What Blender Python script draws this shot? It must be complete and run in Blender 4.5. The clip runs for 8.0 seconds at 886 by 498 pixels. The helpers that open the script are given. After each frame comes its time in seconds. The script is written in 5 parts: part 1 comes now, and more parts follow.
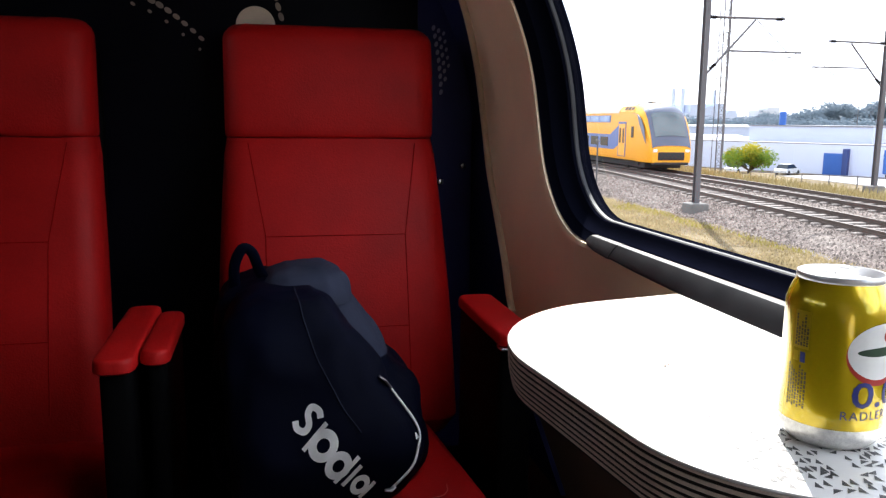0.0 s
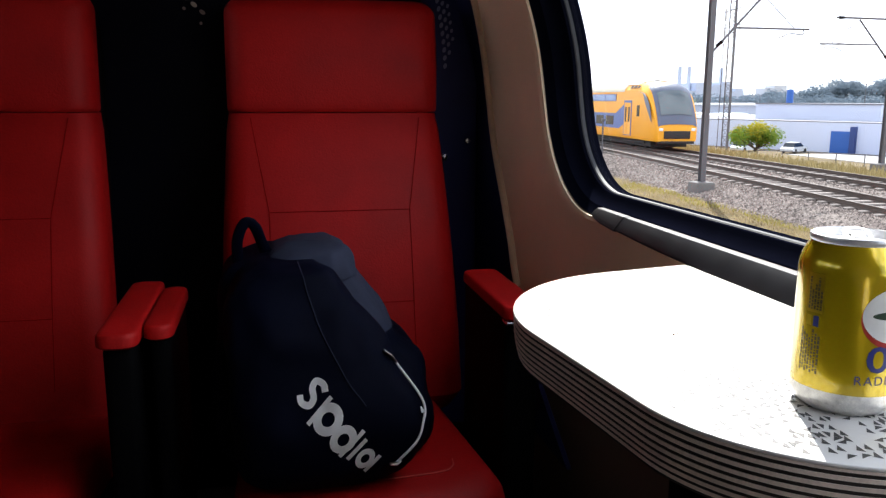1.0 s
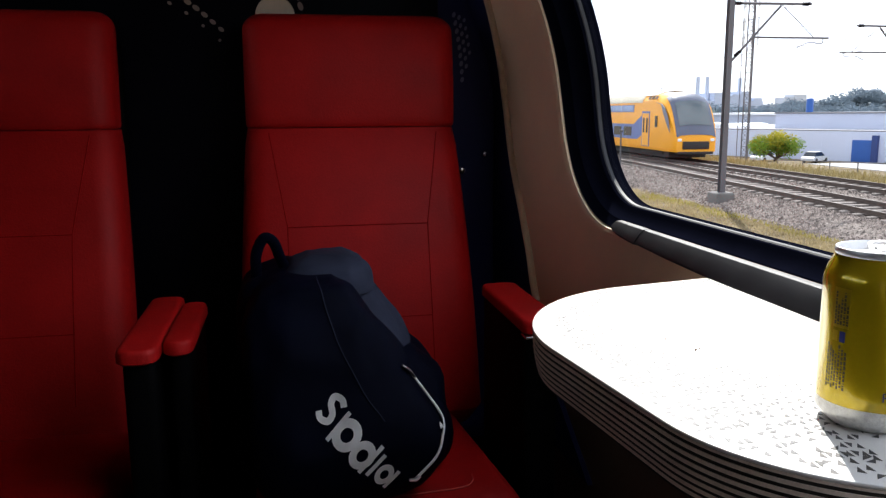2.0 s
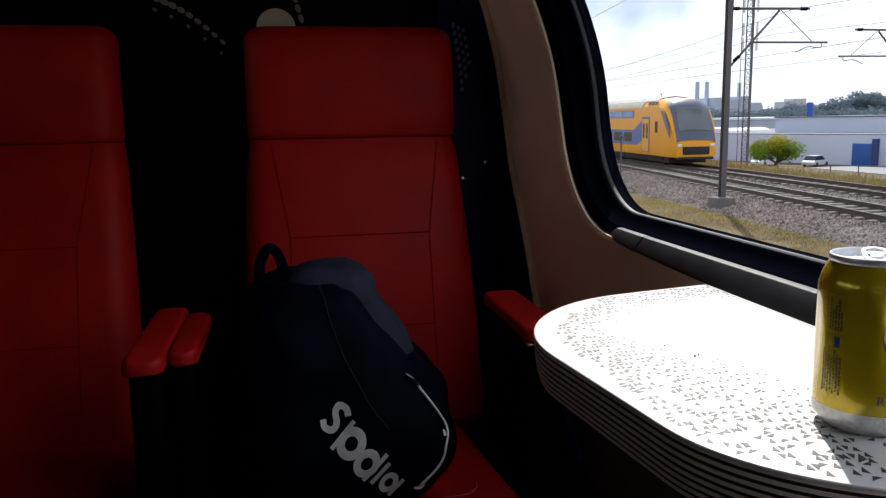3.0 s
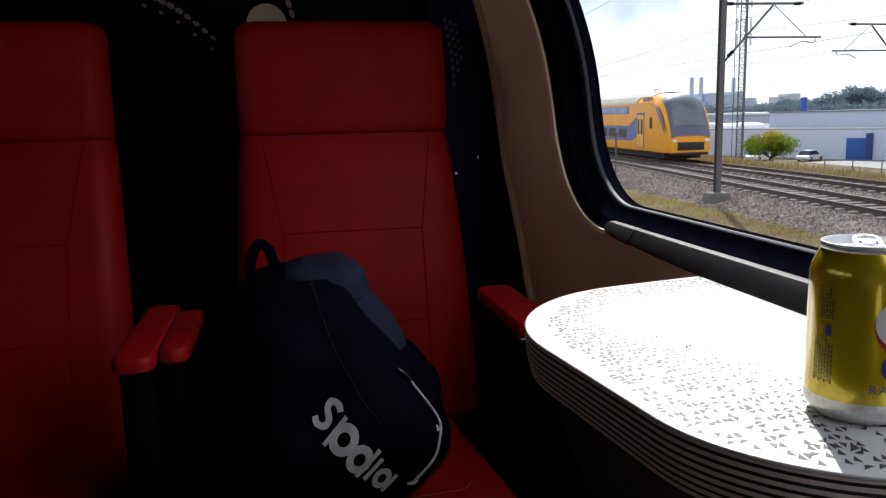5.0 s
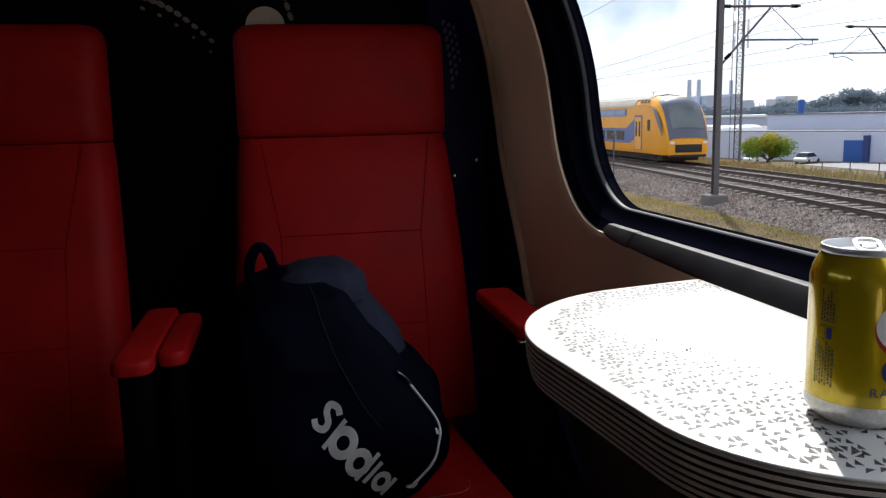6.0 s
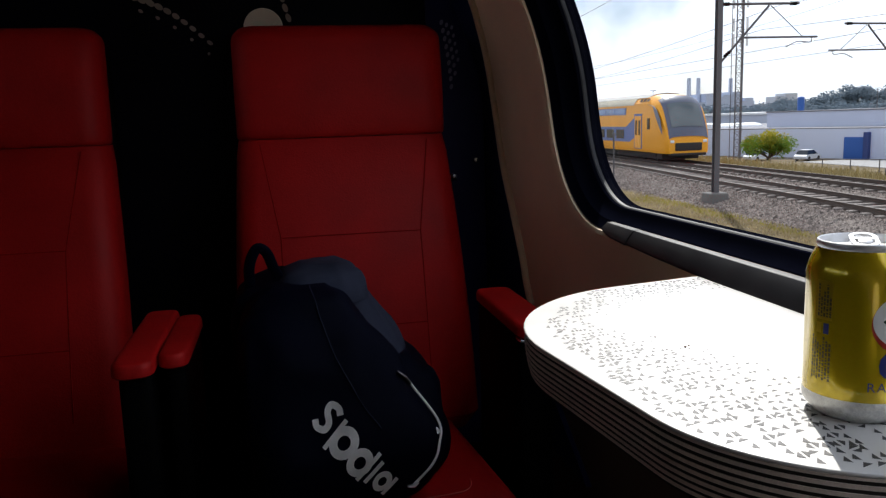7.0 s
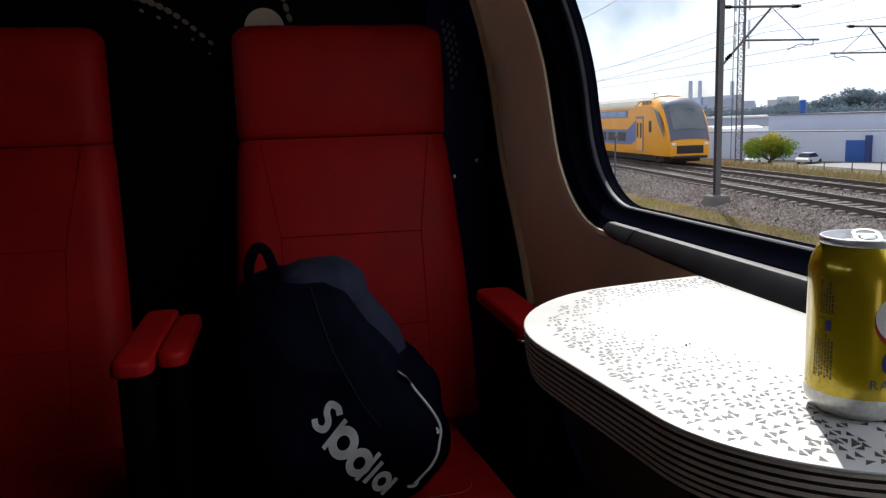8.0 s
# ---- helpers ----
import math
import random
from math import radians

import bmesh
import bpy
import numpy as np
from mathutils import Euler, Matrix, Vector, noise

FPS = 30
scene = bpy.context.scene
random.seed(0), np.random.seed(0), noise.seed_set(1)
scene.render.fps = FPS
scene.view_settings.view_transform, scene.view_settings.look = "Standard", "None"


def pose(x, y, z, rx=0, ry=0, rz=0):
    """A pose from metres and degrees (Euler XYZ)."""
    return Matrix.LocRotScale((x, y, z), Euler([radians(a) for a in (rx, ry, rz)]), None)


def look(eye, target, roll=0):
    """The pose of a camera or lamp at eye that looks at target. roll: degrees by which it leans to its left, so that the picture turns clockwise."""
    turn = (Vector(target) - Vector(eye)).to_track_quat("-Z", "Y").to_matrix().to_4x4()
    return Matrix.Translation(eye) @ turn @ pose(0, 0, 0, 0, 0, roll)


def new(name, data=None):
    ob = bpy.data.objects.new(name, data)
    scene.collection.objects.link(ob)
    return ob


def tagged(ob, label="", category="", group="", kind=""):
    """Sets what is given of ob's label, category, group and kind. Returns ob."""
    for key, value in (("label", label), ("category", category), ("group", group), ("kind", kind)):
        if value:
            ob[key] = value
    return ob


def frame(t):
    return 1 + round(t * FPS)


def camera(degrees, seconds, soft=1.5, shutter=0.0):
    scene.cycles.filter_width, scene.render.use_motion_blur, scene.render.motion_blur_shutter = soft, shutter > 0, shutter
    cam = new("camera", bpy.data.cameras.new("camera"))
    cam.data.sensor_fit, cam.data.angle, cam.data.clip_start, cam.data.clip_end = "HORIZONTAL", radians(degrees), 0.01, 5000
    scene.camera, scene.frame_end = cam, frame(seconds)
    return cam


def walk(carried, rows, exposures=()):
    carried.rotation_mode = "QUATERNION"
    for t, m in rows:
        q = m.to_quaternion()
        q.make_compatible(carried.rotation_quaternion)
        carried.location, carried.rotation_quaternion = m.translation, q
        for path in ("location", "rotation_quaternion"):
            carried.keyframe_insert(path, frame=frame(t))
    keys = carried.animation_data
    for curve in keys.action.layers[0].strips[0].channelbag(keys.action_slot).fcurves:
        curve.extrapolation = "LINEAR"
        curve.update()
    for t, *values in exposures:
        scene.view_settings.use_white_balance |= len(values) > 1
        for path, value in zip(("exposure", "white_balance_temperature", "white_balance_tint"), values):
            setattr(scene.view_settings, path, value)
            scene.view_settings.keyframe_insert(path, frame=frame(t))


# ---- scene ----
cam = camera(58.6, 8.0, soft=1.3)
PATH = [
    (0, (-0.031, 0.256, 0.962), (0.401, 2.181, 0.639), 0.5),
    (0.2, (-0.034, 0.259, 0.957), (0.392, 2.183, 0.615), 0.7),
    (0.5, (-0.02, 0.265, 0.948), (0.4, 2.185, 0.577), -0.2),
    (0.8, (-0.033, 0.269, 0.955), (0.392, 2.189, 0.595), 1.0),
    (1, (-0.028, 0.266, 0.949), (0.39, 2.186, 0.577), 0.2),
    (1.2, (-0.027, 0.265, 0.943), (0.395, 2.183, 0.565), 0.1),
    (1.5, (-0.021, 0.269, 0.946), (0.384, 2.191, 0.573), -0.3),
    (1.8, (-0.019, 0.275, 0.947), (0.356, 2.205, 0.574), -0.8),
    (2, (-0.027, 0.27, 0.951), (0.347, 2.205, 0.61), -0.4),
    (2.2, (-0.031, 0.259, 0.963), (0.324, 2.199, 0.632), -0.8),
    (3.5, (-0.027, 0.261, 0.951), (0.356, 2.197, 0.631), -1.2),
    (4, (-0.024, 0.266, 0.951), (0.362, 2.2, 0.622), -1.3),
    (4.5, (-0.022, 0.264, 0.949), (0.358, 2.2, 0.618), -1.4),
    (6, (-0.024, 0.265, 0.95), (0.362, 2.2, 0.627), -1.4),
    (6.5, (-0.022, 0.26, 0.95), (0.364, 2.196, 0.625), -1.8),
    (7, (-0.022, 0.263, 0.949), (0.362, 2.199, 0.627), -1.9),
    (7.5, (-0.026, 0.265, 0.951), (0.349, 2.204, 0.636), -1.8),
    (8, (-0.02, 0.266, 0.944), (0.361, 2.203, 0.628), -1.8),
]
walk(cam, [(t, look(eye, target, roll)) for t, eye, target, roll in PATH],
     ((0, 1.4), (0.3, 1.0), (0.5, 0.72), (0.7, 0.8), (1, 1.12), (1.5, 1.15), (1.9, 0.95), (2.2, 0.55), (2.8, 0.2), (3.3, -0.05), (4, 0.0), (4.5, 0.2), (6, 0.1), (7, 0.05), (8, 0.0)))

# ---- world, sun, exposure ----
SUN_AZ, SUN_EL = radians(24), radians(43)
world = bpy.data.worlds.new("sky")
scene.world = world
world.use_nodes = True
wn = world.node_tree.nodes
sky = wn.new("ShaderNodeTexSky")
sky.sky_type, sky.sun_disc = "NISHITA", False
sky.sun_elevation, sky.sun_rotation = SUN_EL, SUN_AZ
sky.dust_density = 0.8
wn["Background"].inputs["Strength"].default_value = 0.14
wl_ = world.node_tree.links
wco, wno, wramp, wmix = (wn.new("ShaderNode" + k) for k in ("TexCoord", "TexNoise", "ValToRGB", "MixRGB"))
wno.noise_dimensions = "4D"
wno.inputs["W"].default_value = 1.7
wno.inputs["Scale"].default_value, wno.inputs["Detail"].default_value, wno.inputs["Roughness"].default_value = 3.2, 7, 0.55
wramp.color_ramp.elements[0].position, wramp.color_ramp.elements[1].position = 0.40, 0.52
wmix.inputs[2].default_value = (9.2, 9.6, 10.5, 1)
wl_.new(wco.outputs["Generated"], wno.inputs["Vector"])
wl_.new(wno.outputs["Fac"], wramp.inputs["Fac"])
wl_.new(wramp.outputs["Color"], wmix.inputs[0])
deep = wn.new("ShaderNodeMixRGB")
deep.blend_type = "MULTIPLY"
deep.inputs[0].default_value, deep.inputs[2].default_value = 1.0, (0.5, 0.55, 0.62, 1)
wl_.new(sky.outputs["Color"], deep.inputs[1])
wl_.new(deep.outputs["Color"], wmix.inputs[1])
wl_.new(wmix.outputs["Color"], wn["Background"].inputs["Color"])
sun_data = bpy.data.lights.new("sun", "SUN")
sun_data.energy, sun_data.angle, sun_data.color = 4.5, radians(0.53), (1.0, 0.97, 0.92)
sun = new("sun", sun_data)
to_sun = Vector((math.sin(SUN_AZ) * math.cos(SUN_EL), math.cos(SUN_AZ) * math.cos(SUN_EL), math.sin(SUN_EL)))
sun.matrix_world = look(to_sun * 50, (0, 0, 0))


# ---- materials ----
def mat(name, base, rough=0.5, metal=0.0, var=0.25, scale=40.0, bump=0.1, fine=400.0, spec=0.5, second=None, coat=0.0, per_object=0.0, grain=0.35, depth=0.002):
    m = bpy.data.materials.new(name)
    m.use_nodes = True
    nt = m.node_tree
    n, l = nt.nodes, nt.links
    b = n["Principled BSDF"]
    b.inputs["Roughness"].default_value, b.inputs["Metallic"].default_value = rough, metal
    b.inputs["Specular IOR Level"].default_value = spec
    b.inputs["Coat Weight"].default_value = coat
    co = n.new("ShaderNodeTexCoord")
    n1 = n.new("ShaderNodeTexNoise")
    n1.inputs["Scale"].default_value, n1.inputs["Detail"].default_value = scale, 6
    n2 = n.new("ShaderNodeTexNoise")
    n2.inputs["Scale"].default_value, n2.inputs["Detail"].default_value = fine, 4
    l.new(co.outputs["Object"], n1.inputs["Vector"])
    l.new(co.outputs["Object"], n2.inputs["Vector"])
    ramp = n.new("ShaderNodeValToRGB")
    dark = [c * (1 - var) for c in base]
    light = list(second) if second else [min(1, c * (1 + var * 0.6)) for c in base]
    ramp.color_ramp.elements[0].position, ramp.color_ramp.elements[1].position = 0.3, 0.7
    ramp.color_ramp.elements[0].color, ramp.color_ramp.elements[1].color = (*dark, 1), (*light, 1)
    mix = n.new("ShaderNodeMath")
    mix.operation = "MULTIPLY_ADD"
    mix.inputs[1].default_value = grain
    l.new(n2.outputs["Fac"], mix.inputs[0])
    scaled = n.new("ShaderNodeMath")
    scaled.operation = "MULTIPLY"
    scaled.inputs[1].default_value = 1 - grain
    l.new(n1.outputs["Fac"], scaled.inputs[0])
    l.new(scaled.outputs[0], mix.inputs[2])
    l.new(mix.outputs[0], ramp.inputs["Fac"])
    colour = ramp.outputs["Color"]
    if per_object:
        info = n.new("ShaderNodeObjectInfo")
        hsv = n.new("ShaderNodeHueSaturation")
        mr = n.new("ShaderNodeMapRange")
        mr.inputs["To Min"].default_value, mr.inputs["To Max"].default_value = 1 - per_object, 1 + per_object
        l.new(info.outputs["Random"], mr.inputs["Value"])
        l.new(mr.outputs["Result"], hsv.inputs["Value"])
        l.new(colour, hsv.inputs["Color"])
        colour = hsv.outputs["Color"]
    l.new(colour, b.inputs["Base Color"])
    rr = n.new("ShaderNodeMapRange")
    rr.inputs["To Min"].default_value, rr.inputs["To Max"].default_value = max(0.02, rough - 0.08), min(1, rough + 0.1)
    l.new(n1.outputs["Fac"], rr.inputs["Value"])
    l.new(rr.outputs["Result"], b.inputs["Roughness"])
    if bump:
        bp = n.new("ShaderNodeBump")
        bp.inputs["Strength"].default_value, bp.inputs["Distance"].default_value = bump, depth
        l.new(n2.outputs["Fac"], bp.inputs["Height"])
        l.new(bp.outputs["Normal"], b.inputs["Normal"])
    return m


def glass_mat(name, tint=(0.93, 0.96, 0.99)):
    """A thin clear pane: it lets light straight through and mirrors a little at its face."""
    m = bpy.data.materials.new(name)
    m.use_nodes = True
    n, l = m.node_tree.nodes, m.node_tree.links
    n.remove(n["Principled BSDF"])
    clear, gloss, fres, mix = (n.new("ShaderNode" + k) for k in ("BsdfTransparent", "BsdfGlossy", "Fresnel", "MixShader"))
    clear.inputs["Color"].default_value = (*tint, 1)
    gloss.inputs["Roughness"].default_value = 0.02
    fres.inputs["IOR"].default_value = 1.3
    l.new(fres.outputs[0], mix.inputs[0])
    l.new(clear.outputs[0], mix.inputs[1])
    l.new(gloss.outputs[0], mix.inputs[2])
    l.new(mix.outputs[0], n["Material Output"].inputs["Surface"])
    return m


LEATHER = mat("red_leather", (0.45, 0.0065, 0.0065), 0.55, var=0.22, scale=9, bump=0.3, fine=260, spec=0.2)
SEAM = mat("seam_thread", (0.31, 0.0055, 0.0055), 0.8, spec=0.03, scale=60)
THREAD = mat("pale_thread", (0.55, 0.11, 0.09), 0.7, spec=0.1, scale=60)
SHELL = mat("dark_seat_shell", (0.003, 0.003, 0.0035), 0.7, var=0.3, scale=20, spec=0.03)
# near black: the shade between the seats is put into this partition colour
PARTITION = mat("shaded_partition", (0.003, 0.003, 0.006), 0.4, var=0.3, scale=8, spec=0.05)
NAVY_SHEET = mat("navy_side_sheet", (0.013, 0.015, 0.065), 0.45, var=0.3, scale=8, spec=0.1)
DOT = mat("partition_dots", (0.3, 0.22, 0.18), 0.6, scale=30)
DOT_BLUE = mat("bluish_dots", (0.16, 0.16, 0.25), 0.6, scale=30)
CREAM = mat("cream_disc", (0.62, 0.5, 0.38), 0.6, scale=12)
BEIGE = mat("beige_wall_panel", (0.90, 0.68, 0.455), 0.55, var=0.1, scale=6, bump=0.15, fine=700)
BROWN_WALL = mat("brown_lower_wall", (0.16, 0.115, 0.09), 0.6, var=0.2, scale=6, spec=0.2)
PIPING = mat("panel_edge", (0.6, 0.42, 0.27), 0.5, var=0.15, scale=20)
RUBBER = mat("black_window_rubber", (0.0032, 0.0037, 0.0078), 0.75, spec=0.0, var=0.3, scale=15)
TRAY = mat("black_ledge_plastic", (0.016, 0.0165, 0.020), 0.38, spec=0.25, var=0.3, scale=25, bump=0.2, fine=900)
LAMINATE = mat("white_laminate", (0.78, 0.77, 0.75), 0.34, var=0.04, scale=14, bump=0.05)
PLY_DARK = mat("dark_edge_layer", (0.03, 0.024, 0.022), 0.6, var=0.35, scale=50)
PLY_LIGHT = mat("light_edge_layer", (0.90, 0.76, 0.68), 0.6, var=0.2, scale=50)
PRINT = mat("grey_print", (0.05, 0.05, 0.052), 0.5, var=0.15, scale=50)
BAG = mat("navy_nylon", (0.001, 0.0019, 0.0095), 0.6, spec=0.06, var=0.3, scale=14, bump=0.5, fine=1500)
# light on the bag's right side and top is put into this grey-blue
BAG_GREY = mat("lit_greyblue_nylon", (0.030, 0.035, 0.060), 0.7, spec=0.12, var=0.4, scale=14, bump=0.5, fine=1500)
WHITE_PRINT = mat("white_bag_print", (0.86, 0.85, 0.84), 0.6, var=0.1, scale=60)
ZIP = mat("zip_metal", (0.6, 0.6, 0.6), 0.3, metal=0.9, scale=80)
YELLOW = mat("yellow_can_paint", (0.76, 0.55, 0.012), 0.2, metal=0.58, var=0.08, scale=10, bump=0.02, coat=1.0)
ALU = mat("aluminium", (0.84, 0.84, 0.85), 0.36, metal=0.75, var=0.06, scale=40, bump=0.03)
FLOOR = mat("coach_floor", (0.21, 0.20, 0.19), 0.7, scale=30)
LINING = mat("coach_lining", (0.8, 0.72, 0.62), 0.6, var=0.08, scale=5)
PALE_LINING = mat("pale_coach_lining", (0.66, 0.6, 0.5), 0.6, var=0.08, scale=5)
CEIL = mat("coach_ceiling", (0.24, 0.23, 0.215), 0.6, var=0.05, scale=5)
STEEL = mat("rivet_steel", (0.6, 0.6, 0.62), 0.25, metal=1.0, scale=60)
GLASS = glass_mat("window_glass")


# ---- mesh helpers ----
def mesh_of(name, bm, material, angle=35):
    me = bpy.data.meshes.new(name)
    bmesh.ops.recalc_face_normals(bm, faces=bm.faces)
    bm.to_mesh(me)
    bm.free()
    me.materials.append(material)
    me.polygons.foreach_set("use_smooth", [True] * len(me.polygons))
    me.set_sharp_from_angle(angle=radians(angle))
    return me


def part(name, bm, material, parent=None, label="", angle=35):
    ob = new(name, mesh_of(name, bm, material, angle))
    ob.parent = parent
    return tagged(ob, label)


def thing(name, label, category, group="", kind="", at=(0, 0, 0)):
    ob = new(name)
    ob.location = at
    ob.empty_display_size = 0.1
    return tagged(ob, label, category, group, kind)


def box(x0, x1, y0, y1, z0, z1, bevel=0.0, seg=3, bm=None):
    b = bmesh.new()
    bmesh.ops.create_cube(b, size=1)
    for v in b.verts:
        v.co = Vector((x0 + (v.co.x + 0.5) * (x1 - x0), y0 + (v.co.y + 0.5) * (y1 - y0), z0 + (v.co.z + 0.5) * (z1 - z0)))
    if bevel:
        bmesh.ops.bevel(b, geom=b.edges[:], offset=bevel, segments=seg, profile=0.5, affect="EDGES")
    return join(bm, b) if bm else b


def join(bm, other):
    me = bpy.data.meshes.new("tmp")
    other.to_mesh(me)
    other.free()
    bm.from_mesh(me)
    bpy.data.meshes.remove(me)
    return bm


def loft(loops, closed=True, caps=True, bm=None):
    """Skin over loops of points, each loop alike in number."""
    bm = bm or bmesh.new()
    rows = [[bm.verts.new(p) for p in lp] for lp in loops]
    n = len(rows[0])
    for a, b in zip(rows, rows[1:]):
        for i in range(n if closed else n - 1):
            j = (i + 1) % n
            bm.faces.new((a[i], a[j], b[j], b[i]))
    if caps and closed:
        bm.faces.new(rows[0][::-1])
        bm.faces.new(rows[-1])
    return bm


def tube(path, r, seg=8, bm=None, flat=1.0, up=(0, 0, 1)):
    """A tube along a path; r may be a number or a list; flat squeezes it along its second axis."""
    pts = [Vector(p) for p in path]
    rs = r if isinstance(r, (list, tuple)) else [r] * len(pts)
    loops = []
    for i, p in enumerate(pts):
        d = (pts[min(i + 1, len(pts) - 1)] - pts[max(i - 1, 0)]).normalized()
        s = d.cross(Vector(up))
        if s.length < 1e-4:
            s = d.cross(Vector((1, 0, 0)))
        s.normalize()
        u = s.cross(d)
        loops.append([p + rs[i] * (math.cos(a) * s + flat * math.sin(a) * u) for a in [2 * math.pi * k / seg for k in range(seg)]])
    return loft(loops, bm=bm)


def lathe(profile, seg=48, centre=(0, 0), bm=None):
    """Turn (r, z) pairs round a vertical axis."""
    loops = [[Vector((centre[0] + r * math.cos(a), centre[1] + r * math.sin(a), z)) for a in [2 * math.pi * k / seg for k in range(seg)]] for r, z in profile]
    return loft(loops, caps=True, bm=bm)


def spline(pts, steps=8):
    """A smooth curve through a few control points."""
    p = [Vector(q) for q in pts]
    p = [p[0] * 2 - p[1]] + p + [p[-1] * 2 - p[-2]]
    out = []
    for i in range(1, len(p) - 2):
        for k in range(steps):
            t = k / steps
            a, b, c, d = p[i - 1:i + 3]
            out.append(0.5 * (2 * b + (c - a) * t + (2 * a - 5 * b + 4 * c - d) * t * t + (3 * b - a - 3 * c + d) * t ** 3))
    return out + [p[-2]]


def fillet(corners, steps=12):
    """A closed outline in 2D from (x, y, radius) corners, rounded by circle arcs."""
    out = []
    n = len(corners)
    for i in range(n):
        p, a, b = (Vector(corners[k % n][:2]) for k in (i, i - 1, i + 1))
        r = corners[i][2]
        u, v = (a - p).normalized(), (b - p).normalized()
        if r <= 0:
            out.append(p)
            continue
        half = math.acos(max(-1, min(1, u.dot(v)))) / 2
        d = r / math.tan(half)
        c = p + (u + v).normalized() * (r / math.sin(half))
        s, e = p + u * d - c, p + v * d - c
        turn = s.angle_signed(e) if s.length and e.length else 0
        for k in range(steps + 1):
            w = s.copy()
            w.rotate(Matrix.Rotation(-turn * k / steps, 2))
            out.append(c + w)
    return out


def rounded(x0, x1, y0, y1, r, n=64):
    """A closed rounded rectangle with exactly 4 * n / 4 points, counter-clockwise, from its right side."""
    q = n // 4
    flat = q // 3
    arc = q - flat
    out = []
    cs = ((x1 - r, y1 - r, 0), (x0 + r, y1 - r, 90), (x0 + r, y0 + r, 180), (x1 - r, y0 + r, 270))
    for i, (cx, cy, a0) in enumerate(cs):
        for k in range(arc):
            a = radians(a0 + 90 * k / (arc - 1))
            out.append((cx + r * math.cos(a), cy + r * math.sin(a)))
        nx, ny, na = cs[(i + 1) % 4]
        nx, ny = nx + r * math.cos(radians(na)), ny + r * math.sin(radians(na))
        px, py = out[-1]
        for k in range(flat):
            t = (k + 1) / (flat + 1)
            out.append((px + (nx - px) * t, py + (ny - py) * t))
    return out


def slab(outline, z0, z1, edge=0.0, seg=2):
    """A flat piece from a 2D outline, with a small rounded edge on both faces."""
    c = Vector((sum(p[0] for p in outline) / len(outline), sum(p[1] for p in outline) / len(outline)))
    n = len(outline)
    norm = []
    for i in range(n):
        d = Vector(outline[(i + 1) % n][:2]) - Vector(outline[i - 1][:2])
        m = Vector((d.y, -d.x))
        m.normalize()
        if m.dot(Vector(outline[i][:2]) - c) < 0:
            m = -m
        norm.append(m)
    low = [[(p[0] - m.x * i, p[1] - m.y * i, z0 + h) for p, m in zip(outline, norm)] for h, i in [(edge * (1 - math.cos(a)), edge * (1 - math.sin(a))) for a in [math.pi / 2 * k / seg for k in range(seg + 1)]]] if edge else [[(p[0], p[1], z0) for p in outline]]
    top = [[(p[0] - m.x * i, p[1] - m.y * i, z1 - h) for p, m in zip(outline, norm)] for h, i in [(edge * (1 - math.cos(a)), edge * (1 - math.sin(a))) for a in [math.pi / 2 * k / seg for k in range(seg, -1, -1)]]] if edge else [[(p[0], p[1], z1) for p in outline]]
    return loft(low + top)


# ---- coach: floor, walls, window ----
def glass_x(z):
    """Where the window glass stands, leaning inwards towards the roof."""
    if z < 0.92:
        return 0.53
    if z < 1.5:
        return 0.53 - 0.85 * (z - 0.92) ** 2
    return 0.53 - 0.85 * 0.58 ** 2 - 0.9 * (z - 1.5)


N_RING = 144


def ring_pts(y0, y1, z0, z1, r, dx):
    return [Vector((glass_x(z) + dx, y, z)) for y, z in rounded(y0, y1, z0, z1, r, N_RING)]


def rect_ring(y0, y1, z0, z1, like, dx):
    """Points on the border of a rectangle that lie outward from those of a ring."""
    cy, cz = (y0 + y1) / 2, (z0 + z1) / 2
    wy = [p.y for p in like]
    wz = [p.z for p in like]
    my, mz = (min(wy) + max(wy)) / 2, (min(wz) + max(wz)) / 2
    hy, hz = (max(wy) - min(wy)) / 2, (max(wz) - min(wz)) / 2
    out = []
    for p in like:
        u, v = (p.y - my) / hy, (p.z - mz) / hz
        k = 1 / max(abs(u), abs(v))
        y, z = cy + u * k * (y1 - y0) / 2, cz + v * k * (z1 - z0) / 2
        out.append(Vector((glass_x(z) + dx, y, z)))
    return out


def mixed(a, b, t, dx=None):
    out = []
    for p, q in zip(a, b):
        m = p.lerp(q, t)
        if dx is not None:
            m.x = glass_x(m.z) + dx
        out.append(m)
    return out


outer = ring_pts(-0.13, 1.716, 0.763, 1.52, 0.25, -0.05)
panel_rim = rect_ring(-0.42, 2.12, 0.50, 1.72, outer, -0.05)
lip = ring_pts(-0.13, 1.716, 0.763, 1.52, 0.25, -0.038)
wall_window = thing("wall_window", "beige moulded window wall panel beside the seats", "wall panel", kind="structure")
part("panel", loft([mixed(panel_rim, outer, t, -0.05) for t in (0, 0.2, 0.4, 0.6, 0.8, 0.93)] + [mixed(panel_rim, outer, 0.975, -0.053), outer, lip], caps=False), BEIGE, wall_window)

